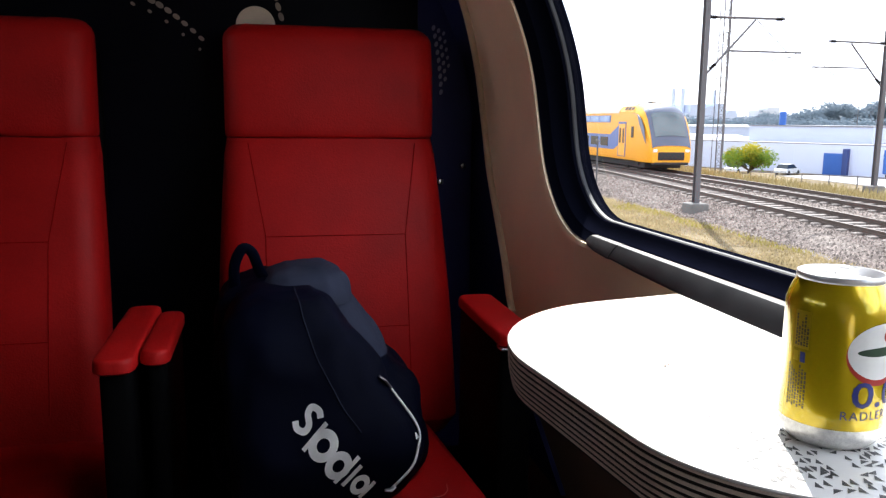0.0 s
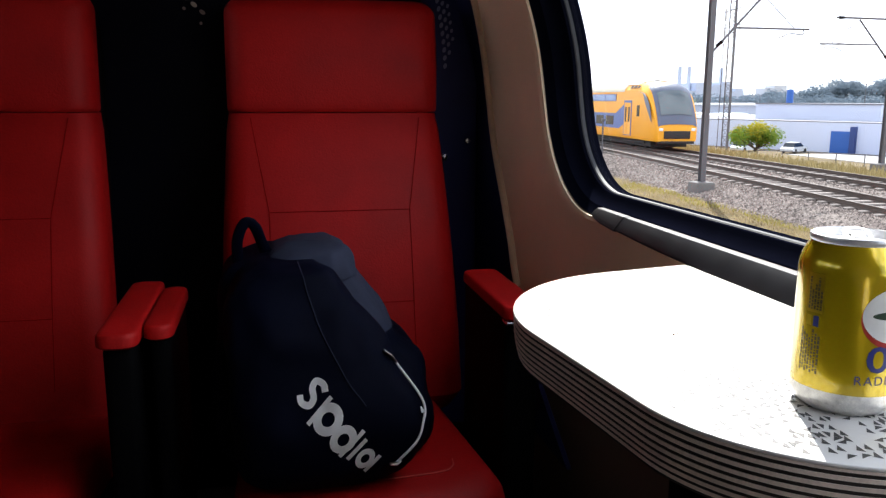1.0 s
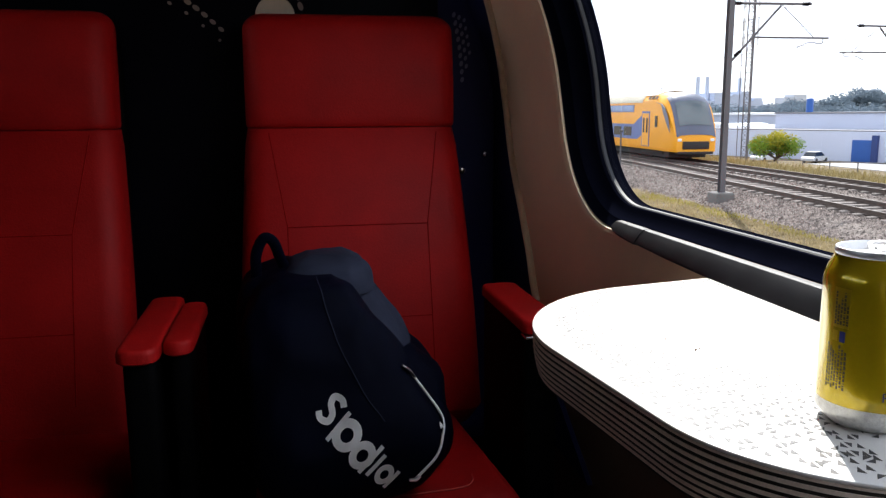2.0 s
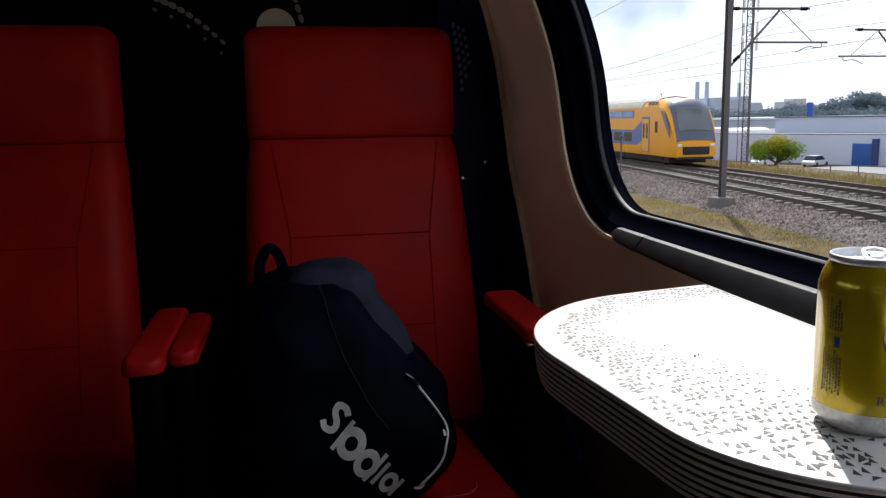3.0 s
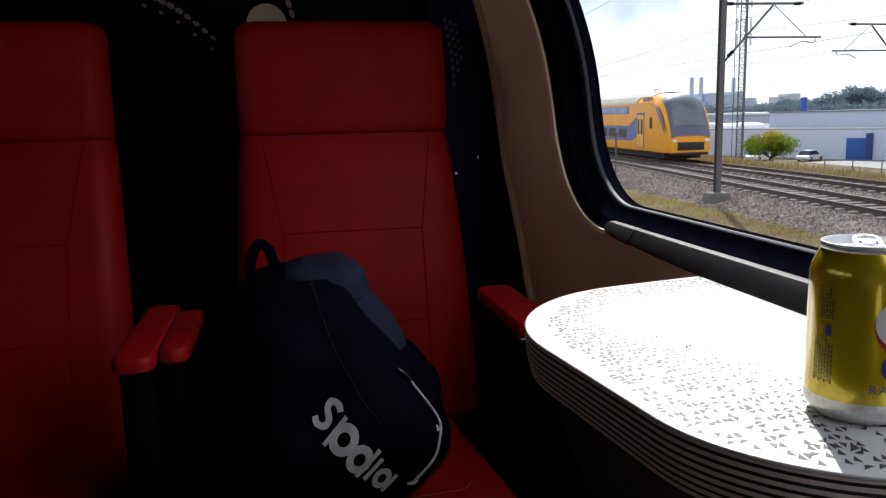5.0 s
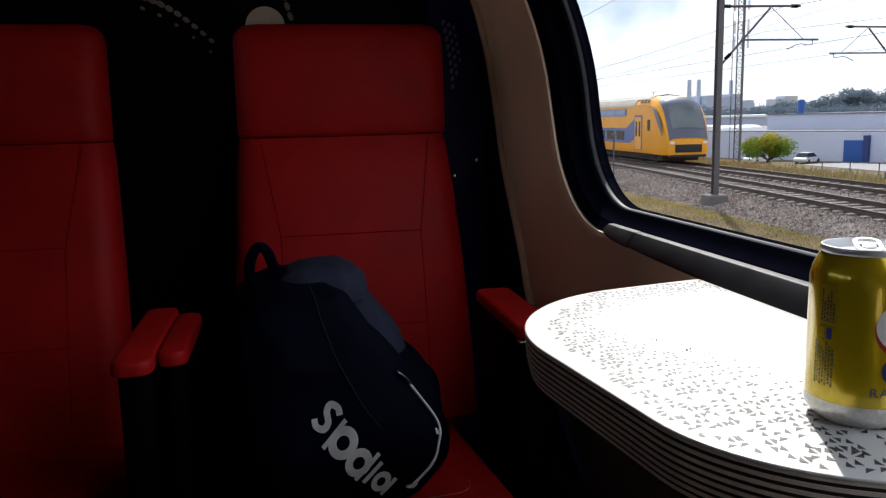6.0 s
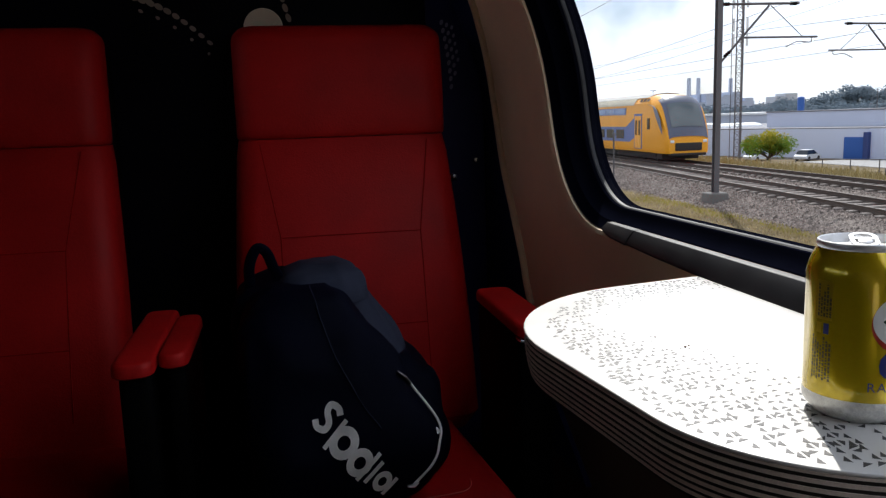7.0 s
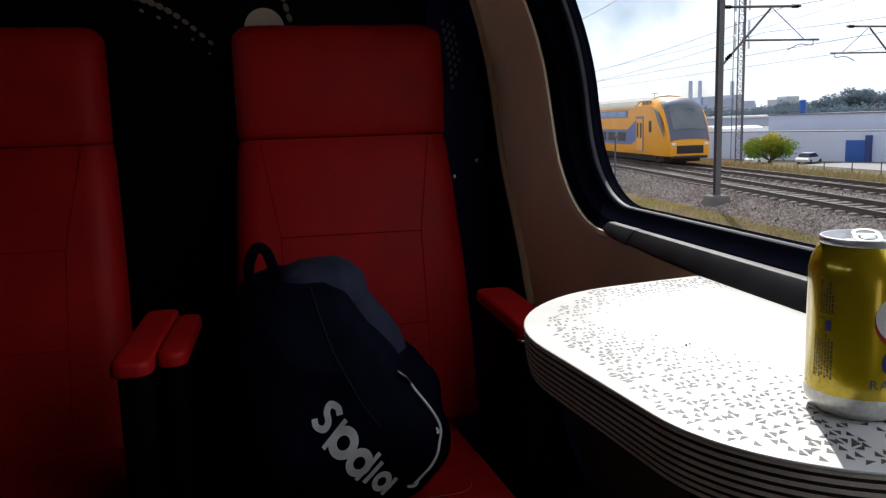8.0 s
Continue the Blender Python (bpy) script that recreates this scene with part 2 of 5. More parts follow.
frame_1 = ring_pts(-0.126, 1.713, 0.766, 1.516, 0.247, -0.046)
frame_2 = ring_pts(-0.11, 1.700, 0.773, 1.50, 0.234, -0.036)
frame_2b = ring_pts(-0.098, 1.692, 0.7785, 1.488, 0.226, -0.032)
frame_2c = ring_pts(-0.096, 1.690, 0.7793, 1.486, 0.224, -0.024)
frame_3 = ring_pts(-0.08, 1.681, 0.784, 1.47, 0.212, -0.012)
frame_4 = ring_pts(-0.06, 1.672, 0.790, 1.45, 0.200, -0.008)
frame_5 = ring_pts(-0.05, 1.664, 0.795, 1.44, 0.190, -0.004)
frame_6 = ring_pts(-0.05, 1.664, 0.795, 1.44, 0.190, 0.03)
window_1 = thing("window_1", "coach window in a thick black rubber frame", "window", kind="structure")
part("window_frame", loft([frame_1, frame_2, frame_2b, frame_2c, frame_3, frame_4, frame_5, frame_6], caps=False), RUBBER, window_1)
bm = loft([ring_pts(-0.05, 1.664, 0.795, 1.44, 0.190, 0.012)] + [mixed(ring_pts(-0.05, 1.664, 0.795, 1.44, 0.190, 0.012), [Vector((0, 0.807, 1.119))] * N_RING, t, 0.012) for t in (0.25, 0.5, 0.75, 0.97)], caps=False)
bm.faces.new([v for v in bm.verts][-N_RING:])
pane = part("pane", bm, GLASS, window_1)
pane.visible_shadow = False
if sum(p.normal.x * p.area for p in pane.data.polygons) > 0:
    pane.data.flip_normals()
bm = loft([ring_pts(-0.0515, 1.6655, 0.7935, 1.4415, 0.1915, 0.000), ring_pts(-0.0485, 1.6625, 0.7965, 1.4385, 0.1885, 0.004), ring_pts(-0.0485, 1.6625, 0.7965, 1.4385, 0.1885, 0.010)], caps=False)
part("seal_lip", bm, mat("grey_seal", (0.06, 0.06, 0.065), 0.55, spec=0.2, scale=40), window_1, "thin grey seal")

shell_out = rect_ring(-3.0, 5.0, -0.4, 1.9, outer, 0.03)
shell = thing("wall_outer", "dark outer shell of the coach", "wall", kind="structure")
part("outer_skin", loft([shell_out, ring_pts(-0.05, 1.664, 0.795, 1.44, 0.190, 0.03)], caps=False), SHELL, shell)

# black ledge under the window
prof = [(0.492, 0.748), (0.4700, 0.7482), (0.4682, 0.7490), (0.4674, 0.7508), (0.4680, 0.7530), (0.4765, 0.7660), (0.4835, 0.7745), (0.4855, 0.7762), (0.4885, 0.7768), (0.505, 0.7770), (0.505, 0.748)]
loops = []
for y, s in ((-0.1, 1), (0.6, 1), (1.05, 1), (1.15, 0.97), (1.25, 0.88), (1.35, 0.74), (1.41, 0.62), (1.438, 0.48), (1.452, 0.34)):
    loops.append([Vector((0.4915 + (x - 0.4915) * (0.35 + 0.65 * s), y, 0.777 + (z - 0.777) * s)) for x, z in prof])
ledge = thing("window_ledge", "black plastic ledge along the foot of the window", "ledge", kind="structure")
part("ledge_bar", loft(loops), TRAY, ledge, angle=24)
part("end_cap", loft([[Vector((0.4910 + (x - 0.4915) * (0.37 + 0.66 * q), y, 0.7774 + (z - 0.777) * (q + 0.03))) for x, z in prof] for y, q in ((1.352, 0.74), (1.356, 0.755), (1.41, 0.645), (1.440, 0.50), (1.455, 0.34))]), TRAY, ledge, angle=24)

bm = box(-2.25, 0.60, -3, 5, -0.06, 0)
tagged(part("floor", bm, FLOOR), "grey worn coach floor", "floor", kind="structure")
bm = box(-2.25, 0.30, -3, 5, 1.85, 1.9)
tagged(part("ceiling", bm, CEIL), "plain grey coach ceiling", "ceiling", kind="structure")
tagged(part("wall_far_side", box(0.44, 0.48, 2.182, 5, 0, 1.9), SHELL), "dark wall beyond the seats", "wall", kind="structure")
tagged(part("wall_near_side", box(0.44, 0.5, -3, -0.425, 0, 1.9), LINING), "plain lining behind the camera", "wall", kind="structure")
tagged(part("wall_front", box(-2.25, 0.6, 5, 5.06, 0, 1.9), SHELL), "dark end wall", "wall", kind="structure")
# unseen wall added behind the camera: pale top bounces light, dark foot swallows it
wb = thing("back_bounce_wall", "unseen wall added behind the camera, pale top for bounce light, dark lower part", "wall", kind="structure")
part("upper_wall", box(-1.0, 0.6, -0.71, -0.65, 0.5, 1.9), LINING, wb)
part("lower_wall", box(-1.0, 0.6, -0.71, -0.65, 0, 0.5), SHELL, wb)
# unseen divider added to keep low aisle light off the left seat
tagged(part("added_aisle_divider", box(-1.04, -1.0, -0.65, 2.155, 0, 1.12), SHELL), "unseen low divider added along the aisle to block light", "wall", kind="structure")
tagged(part("wall_end", box(-2.25, 0.6, -3.06, -3, 0, 1.9), SHELL), "dark end wall", "wall", kind="structure")
# unseen wall; its high window slot is sized to set the fill light
wl = thing("wall_left", "plain unseen lining across the aisle, its window slot sized for fill light", "wall", kind="structure")
part("lower_wall", box(-2.3, -2.25, -3, 5, 0, 1.33), PALE_LINING, wl)
part("upper_wall", box(-2.3, -2.25, -3, 5, 1.65, 1.9), PALE_LINING, wl)
part("pier", box(-2.3, -2.25, -3, -0.3, 1.33, 1.65), PALE_LINING, wl)
part("pier", box(-2.3, -2.25, 2.3, 5, 1.33, 1.65), PALE_LINING, wl)

tagged(part("wall_lower", box(0.478, 0.52, -0.42, 2.12, 0.0, 0.5, 0.004), BROWN_WALL), "dark brown lower wall under the window panel", "wall", kind="structure")

# dark side panel of the seat bay, with a piped edge against the beige panel
edge = spline([(1.88, 1.50), (1.95, 1.32), (2.0, 1.221), (2.058, 1.106), (2.082, 0.985), (2.034, 0.855), (1.943, 0.728), (1.887, 0.648), (1.845, 0.575), (1.72, 0.44), (1.5, 0.30)], 6)
side_panel = thing("side_panel", "dark side panel beside the seat with a piped beige edge", "panel")
fr = [Vector((glass_x(p.y) - 0.062, p.x, p.y)) for p in edge]
bk = [Vector((glass_x(p.y) - 0.062, 2.155, p.y)) for p in edge]
fr2 = [p + Vector((0.02, 0, 0)) for p in fr]
part("dark_sheet", loft([fr2, fr, bk], closed=False, caps=False), NAVY_SHEET, side_panel)
part("piping", tube([p + Vector((0.008, -0.003, 0)) for p in fr[:50]], 0.009, 10), PIPING, side_panel, "beige piped edge")

# ---- dark partition behind the seats ----
screen = thing("partition", "dark glossy partition behind the seats with a dotted border", "partition")
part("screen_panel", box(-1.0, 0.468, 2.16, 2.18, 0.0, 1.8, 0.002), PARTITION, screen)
# where window light reaches the partition, its lit navy is put into this strip
part("lit_strip", box(0.33, 0.466, 2.1592, 2.1605, 0.12, 1.78), NAVY_SHEET, screen, "navy side strip, the partition's lit look put into its colour")


def dot(x, z, rx, rz, tilt, y=2.158):
    b = bmesh.new()
    ring = [Vector((x + rx * math.cos(a) * math.cos(tilt) - rz * math.sin(a) * math.sin(tilt), y, z + rx * math.cos(a) * math.sin(tilt) + rz * math.sin(a) * math.cos(tilt))) for a in [2 * math.pi * k / 12 for k in range(12)]]
    return loft([[p + Vector((0, 0.003, 0)) for p in ring], ring], bm=b)


for k in range(10):
    t = k / 9
    x, z = -0.32 + 0.155 * t, 1.238 - 0.10 * t + 0.014 * math.sin(math.pi * t)
    part("dot", dot(x, z, 0.011 - 0.004 * t, 0.0075 - 0.003 * t, radians(-34)), DOT, screen)
    if k % 2:
        part("dot", dot(x - 0.004, z - 0.024, 0.006 - 0.003 * t, 0.0035, radians(-34)), DOT, screen)
for col in range(3):
    for k in range(9 - 2 * col):
        t = k / 8
        part("dot", dot(0.368 + 0.0125 * col + 0.020 * math.sin(t * 1.4), 1.178 - 0.006 * col - 0.15 * t, 0.0042 - 0.0004 * col, 0.0066 - 0.0008 * col, radians(-16)), DOT_BLUE, screen)
for k in range(3):
    part("dot", dot(0.0 + 0.006 * k, 1.235 - 0.022 * k, 0.006, 0.010, radians(20)), DOT, screen)
disc = thing("round_disc", "cream round disc on the dark partition above the seat", "disc")
part("plate", loft([[Vector((-0.045 + r * math.cos(a), y, 1.168 + r * math.sin(a))) for a in [2 * math.pi * k / 40 for k in range(40)]] for r, y in ((0.044, 2.16), (0.044, 2.152), (0.042, 2.150), (0.038, 2.150))]), CREAM, disc)
for x, z in ((0.386, 0.812), (0.443, 0.850)):
    bolt = thing("bolt", "small shiny round bolt in the dark partition", "bolt", "bolts")
    part("bolt_head", loft([[Vector((x + r * math.cos(a), y, z + r * math.sin(a))) for a in [2 * math.pi * k / 16 for k in range(16)]] for r, y in ((0.008, 2.16), (0.008, 2.153), (0.006, 2.149), (0.002, 2.1475))]), STEEL, bolt)

# ---- table ----
BARK_CRUMB = mat("crumb", (0.2, 0.11, 0.06), 0.8, scale=300)
table = thing("table", "small white table with a triangle print and striped plywood edge", "table")
TOP = fillet([(0.474, 1.136, 0.012), (0.1684, 1.0787, 0.1975), (0.2191, 0.6287, 0.1449), (0.474, 0.5603, 0.012)], 16)


def shrunk(outline, d):
    c = Vector((0.36, 0.86))
    return [Vector(p) + (c - Vector(p)).normalized() * d for p in outline]


part("tabletop", slab(TOP, 0.7472, 0.75, 0.0013, 4), LAMINATE, table)
part("light_layer", slab(shrunk(TOP, 0.0002), 0.7455, 0.7472), PLY_LIGHT, table)
LAYERS = 15
for i in range(LAYERS):
    z1 = 0.7455 - i * 0.0027
    dark = i % 2 == 0
    part("dark_layer" if dark else "light_layer", slab(shrunk(TOP, (0.0012 if dark else 0.0004) + 0.006 * (i / 14) ** 2.2), z1 - 0.0027, z1), PLY_DARK if dark else PLY_LIGHT, table)
# grey triangles printed on the top: large at the rim, fading out towards the middle
def rim_distance(x, y):
    best = 1.0
    for p, q in zip(TOP, TOP[1:] + TOP[:1]):
        if p[0] > 0.465 and q[0] > 0.465:
            continue
        d = q - p
        t = max(0, min(1, (Vector((x, y)) - p).dot(d) / max(1e-9, d.length_squared)))
        best = min(best, (p + d * t - Vector((x, y))).length)
    return best


def on_top(x, y):
    hit_ = False
    for p, q in zip(TOP, TOP[1:] + TOP[:1]):
        if (p[1] > y) != (q[1] > y) and x < p[0] + (q[0] - p[0]) * (y - p[1]) / (q[1] - p[1]):
            hit_ = not hit_
    return hit_


rt = random.Random(8)
verts, faces = [], []
CT, ST = math.cos(radians(38)), math.sin(radians(38))  # the print lies askew to the table
STEP, STEP_Y = 0.0082, 0.0102
for iy in range(55):
    for ix in range(38):
        x, y = 0.186 + ix * STEP + (iy % 2) * STEP * 0.5, 0.595 + iy * STEP_Y
        x += rt.uniform(-0.0017, 0.0017)
        y += rt.uniform(-0.0022, 0.0022)
        d = rim_distance(x, y)
        inside = x < 0.468 and on_top(x, y)
        reach = float(np.interp(y, (0.60, 0.72, 0.80, 0.88, 0.96, 1.1), (0.23, 0.19, 0.155, 0.12, 0.085, 0.075)))
        k = 1 - d / reach
        if not inside or d < 0.008 + 0.016 * max(0, min(1, (y - 0.70) / 0.2)) * (1 if x < 0.3 else 0) or k <= 0.04 or rt.random() > min(0.80 + 0.15 * max(0, min(1, (y - 0.75) / 0.15)), 0.3 + 1.2 * k):
            continue
        s_ = (0.0029 + 0.0034 * min(1, k * 1.15)) * (1.15 - 0.75 * max(0, min(1, (y - 0.68) / 0.4)) * 0.08)
        a_, b_, z = s_ * 0.72, s_ * 1.05, 0.75012 + 0.00003 * (len(faces) % 7)
        shape = ((-a_ / 2, -b_ / 2), (a_ / 2, -b_ / 2), (-a_ / 2, b_ / 2))
        sx, sy = rt.choice((1, 1, 1, 1, 1, -1)), rt.choice((-1, 1, 1))
        faces.append(tuple(len(verts) + q for q in range(3)))
        verts += [(x + sx * u * CT + sy * v * ST, y - sx * u * ST + sy * v * CT, z) for u, v in shape]
        if rt.random() < 0.3 and k > 0.25:
            g = 0.0016
            faces.append(tuple(len(verts) + q for q in range(3)))
            verts += [(x - sx * (u - g) * CT - sy * (v - g) * ST, y + sx * (u - g) * ST - sy * (v - g) * CT, z) for u, v in shape]
me = bpy.data.meshes.new("triangle_print")
me.from_pydata(verts, [], faces)
me.materials.append(PRINT)
pr = new("triangle_print", me)
pr.parent = table
tagged(pr, "grey printed triangles", kind="stuff")
for cx_, cy_, r_ in ((0.306, 0.864, 0.0012), (0.311, 0.867, 0.0009), (0.296, 0.90, 0.0009)):
    crumb = thing("crumb", "tiny brown crumb on the white table", "crumb", "crumbs", at=(cx_, cy_, 0.7502))
    part("grain", lathe([(r_ * 0.6, 0), (r_, r_ * 0.5), (r_ * 0.5, r_)], 7), BARK_CRUMB, crumb)
part("bracket", box(0.40, 0.474, 0.70, 1.03, 0.45, 0.704, 0.01), SHELL, table)

# ---- seats ----
def cushion(sections, cx=0.0, n=32, squash=0.35):
    """A padded block: each section is (half width, y front, y back, z); its corners are rounded."""
    loops = []
    for hw, yf, yb, z, *rest in sections:
        r = rest[0] if rest else 0.045
        r = min(r, abs(yb - yf) / 2 - 0.001, hw - 0.001)
        loops.append([Vector((cx + x, y, z)) for x, y in rounded(-hw, hw, yf, yb, r, n)])
    return loft(loops)


def back_y(z):
    return 1.86 + 0.14 * ((z - 0.42) / 0.5) - 0.045 * max(0, (z - 0.92) / 0.24)


def cushion_z(y):
    """The top of the seat cushion, which falls towards the backrest."""
    return 0.332 + 0.068 * max(0.0, min(1.0, (1.86 - y) / 0.52))


def seat(label, left, right):
    s = thing("seat", label, "train seat", "red seats")
    # backrest
    secs = []
    for k in range(-3, 15):
        z = 0.40 + 0.52 * k / 14
        hw = 0.253 - 0.024 * max(0, k / 14) ** 1.5
        bulge = 0.012 * math.sin(math.pi * max(0, k) / 14)
        e = 0.02 if k == -3 else 0.003 if k == 14 else 0
        secs.append((hw - e, back_y(z) - bulge + 1.5 * e, back_y(z) + 0.13, z, 0.05))
    part("backrest", cushion(secs), LEATHER, s)
    secs = []
    top, r = 1.162, 0.034
    zs = [0.9215, 0.924, 0.93, 0.945, 0.965, 0.99, 1.02, 1.05, 1.08, 1.105] + [top - r + r * math.sin(math.pi / 2 * k / 8) for k in range(9)]
    for z in zs:
        t = (z - 0.9215) / 0.2405
        puff = 0.016 * math.sin(math.pi * min(1, t * 0.95 + 0.03)) ** 0.7
        d = max(0, z - (top - r))
        e = r - math.sqrt(max(0, r * r - d * d)) + (0.003 if z < 0.922 else 0.001 if z < 0.925 else 0)
        secs.append((0.2285 - e - 0.001 * t, back_y(z) - puff + 1.2 * e, back_y(z) + 0.12 - e, z, 0.05))
    part("headrest", cushion(secs), LEATHER, s)
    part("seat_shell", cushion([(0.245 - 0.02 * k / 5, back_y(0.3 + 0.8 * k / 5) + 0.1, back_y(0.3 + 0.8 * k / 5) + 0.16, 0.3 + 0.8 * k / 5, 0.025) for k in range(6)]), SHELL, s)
    # seat cushion
    out = []
    for dz, e in ((-0.115, 0.035), (-0.10, 0.012), (-0.075, 0.0), (-0.045, 0.0), (-0.026, 0.004), (-0.012, 0.013), (-0.004, 0.027), (-0.0008, 0.042), (0, 0.065)):
        out.append([Vector((x, y, cushion_z(y) + dz)) for x, y in rounded(left + e, right - e, 1.258 + e, 1.88, 0.075, 96)])
    part("seat_cushion", loft(out), LEATHER, s)
    arc = spline([(left + 0.066, 1.40, 0), (left + 0.074, 1.365, 0), (left + 0.10, 1.344, 0), ((left + right) / 2, 1.337, 0), (right - 0.10, 1.344, 0), (right - 0.074, 1.365, 0), (right - 0.066, 1.40, 0)], 6)
    part("seam", tube([(p.x, p.y, cushion_z(p.y) + 0.0002) for p in arc], 0.0010, 6), THREAD, s, "pale thread")
    part("seat_base", box(left + 0.03, right - 0.03, 1.32, 1.85, 0.0, 0.27, 0.02), SHELL, s)
    # seams on the backrest
    def on(x, z):
        k = max(0, (z - 0.40) / 0.52)
        return Vector((x, back_y(z) - 0.012 * math.sin(math.pi * k) - 0.0005, z))
    for side_ in (-1, 1):
        part("seam", tube([on(side_ * (0.180 - 0.032 * k / 10), 0.91 - 0.193 * k / 10) for k in range(11)], 0.0012, 6), SEAM, s)
        part("seam", tube([on(side_ * 0.148, 0.717 - 0.33 * k / 10) for k in range(11)], 0.0012, 6), SEAM, s)
    for z in (0.717, 0.526):
        part("seam", tube([on(-0.148 + 0.296 * k / 10, z) for k in range(11)], 0.0012, 6), SEAM, s)
    return s


seat("red leather train seat with a padded headrest, a bag on it", -0.215, 0.188).location = (0.113, 0, 0)
seat("empty red leather train seat with a padded headrest", -0.215, 0.272).location = (-0.603, 0, 0)


def armrest(cx, y0, y1, z, w, label):
    a = thing("armrest", label, "armrest", "armrests", at=(cx, 0, 0))
    out = []
    for dz, e in ((-0.024, 0.006), (-0.02, 0.0), (-0.008, 0.0), (-0.003, 0.0015), (-0.0008, 0.004), (0, 0.009)):
        out.append([Vector((x, y, z + dz)) for x, y in rounded(-w / 2 + e, w / 2 - e, y0 + e, y1 - e, 0.02 - e, 32)])
    part("pad", loft(out), LEATHER, a)
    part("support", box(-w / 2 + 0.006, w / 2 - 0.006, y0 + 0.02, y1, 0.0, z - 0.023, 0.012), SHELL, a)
    if w > 0.068:
        part("strip", box(-w / 2 + 0.002, w / 2 - 0.002, y0 + 0.002, y0 + 0.03, z - 0.029, z - 0.0245, 0.001), STEEL, a, "thin metal strip")
    return a


armrest(0.365, 1.435, 1.74, 0.622, 0.070, "red armrest pad beside the wall")
armrest(-0.2475, 1.38, 1.72, 0.63, 0.057, "red armrest pad between the seats")
armrest(-0.1965, 1.415, 1.67, 0.63, 0.042, "red armrest pad between the seats")

# ---- backpack ----
def cloth(p):
    """How far the soft cloth stands out or sinks in at p: dents, small wrinkles and upright folds."""
    return noise.noise(p * 14) * 0.0092 + noise.noise(p * 33) * 0.0025 + noise.noise(Vector((p.x * 42, p.y * 42, p.z * 9 + p.x * 14))) * 0.0042


def block(secs, n=48, power=0.62):
    """A soft sack: sections of (z, x left, x right, y front, y back)."""
    loops = []
    for z, xl, xr, yf, yb in secs:
        cx, cy, hx, hy = (xl + xr) / 2, (yf + yb) / 2, (xr - xl) / 2, (yb - yf) / 2
        lp = []
        for k in range(n):
            a = 2 * math.pi * k / n
            c, q = math.cos(a), math.sin(a)
            p = Vector((cx + hx * math.copysign(abs(c) ** power, c), cy + hy * math.copysign(abs(q) ** power, q), z))
            w = cloth(p)
            lp.append(p + Vector((c * w, q * w, 0.4 * w)))
        loops.append(lp)
    return loft(loops)


def between(rows, steps=4):
    """More sections between given ones, on smooth curves."""
    cols = list(zip(*rows))
    out = []
    fine = [spline([(v, i * 0.05, 0) for i, v in enumerate(c)], steps) for c in cols]
    for k in range(len(fine[0])):
        out.append(tuple(f[k].x for f in fine))
    return out


bag = thing("backpack", "dark navy backpack with white print leaning on the red seat", "backpack")
MAIN = between([(0.372, -0.10, 0.185, 1.43, 1.58), (0.42, -0.125, 0.222, 1.40, 1.635), (0.48, -0.13, 0.212, 1.40, 1.65), (0.53, -0.13, 0.205, 1.43, 1.655), (0.572, -0.126, 0.163, 1.44, 1.66), (0.615, -0.118, 0.140, 1.45, 1.67), (0.662, -0.116, 0.108, 1.47, 1.67), (0.692, -0.10, 0.082, 1.49, 1.66), (0.712, -0.05, 0.05, 1.53, 1.62)])
part("main_body", block(MAIN), BAG, bag)
# a skin over the body's right side, window light put into its colour
gusset = []
for z, xl, xr, yf, yb in MAIN[17:-1]:
    cx, cy, hx, hy = (xl + xr) / 2, (yf + yb) / 2, (xr - xl) / 2, (yb - yf) / 2
    lp = []
    for k in range(19):
        a = radians(-78 + 150 * k / 18)
        c, q = math.cos(a), math.sin(a)
        p = Vector((cx + hx * math.copysign(abs(c) ** 0.62, c), cy + hy * math.copysign(abs(q) ** 0.62, q), z))
        w = cloth(p) + 0.0025
        lp.append(p + Vector((c * w, q * w, 0.4 * w)))
    gusset.append(lp)
part("side_panel", loft(gusset, closed=False, caps=False), BAG_GREY, bag, "right side of the bag, window light put into its grey-blue")
POCKET = between([(0.388, -0.05, 0.105, 1.355, 1.47), (0.420, -0.085, 0.154, 1.298, 1.47), (0.475, -0.095, 0.183, 1.288, 1.47), (0.515, -0.098, 0.178, 1.300, 1.48), (0.57, -0.10, 0.142, 1.33, 1.49), (0.605, -0.105, 0.124, 1.345, 1.50), (0.635, -0.105, 0.100, 1.36, 1.505), (0.66, -0.10, 0.082, 1.38, 1.51), (0.69, -0.08, 0.062, 1.405, 1.52), (0.706, -0.045, 0.03, 1.44, 1.52)])
pocket_bm = block(POCKET)
pocket = part("front_pocket", pocket_bm, BAG, bag)


def on_pocket(x, z, out=0.001):
    """The place on the pocket's face before which (x, z) lies."""
    for a, b in zip(POCKET, POCKET[1:]):
        if a[0] <= z <= b[0]:
            t = (z - a[0]) / (b[0] - a[0])
            q = [u + (v - u) * t for u, v in zip(a, b)]
            break
    else:
        q = POCKET[0] if z < POCKET[0][0] else POCKET[-1]
    cx, hx, cy, hy = (q[1] + q[2]) / 2, (q[2] - q[1]) / 2, (q[3] + q[4]) / 2, (q[4] - q[3]) / 2
    c = max(-0.999, min(0.999, (x - cx) / hx))
    k = math.copysign(abs(c) ** (1 / 0.62), c)
    y = cy - hy * (1 - k * k) ** 0.31
    p = Vector((cx + hx * c, y, z))
    d = -math.sqrt(max(0, 1 - k * k))
    w = cloth(p)
    return p + Vector((k * (w + out), d * (w + out) - 0.5 * out, 0.4 * w))


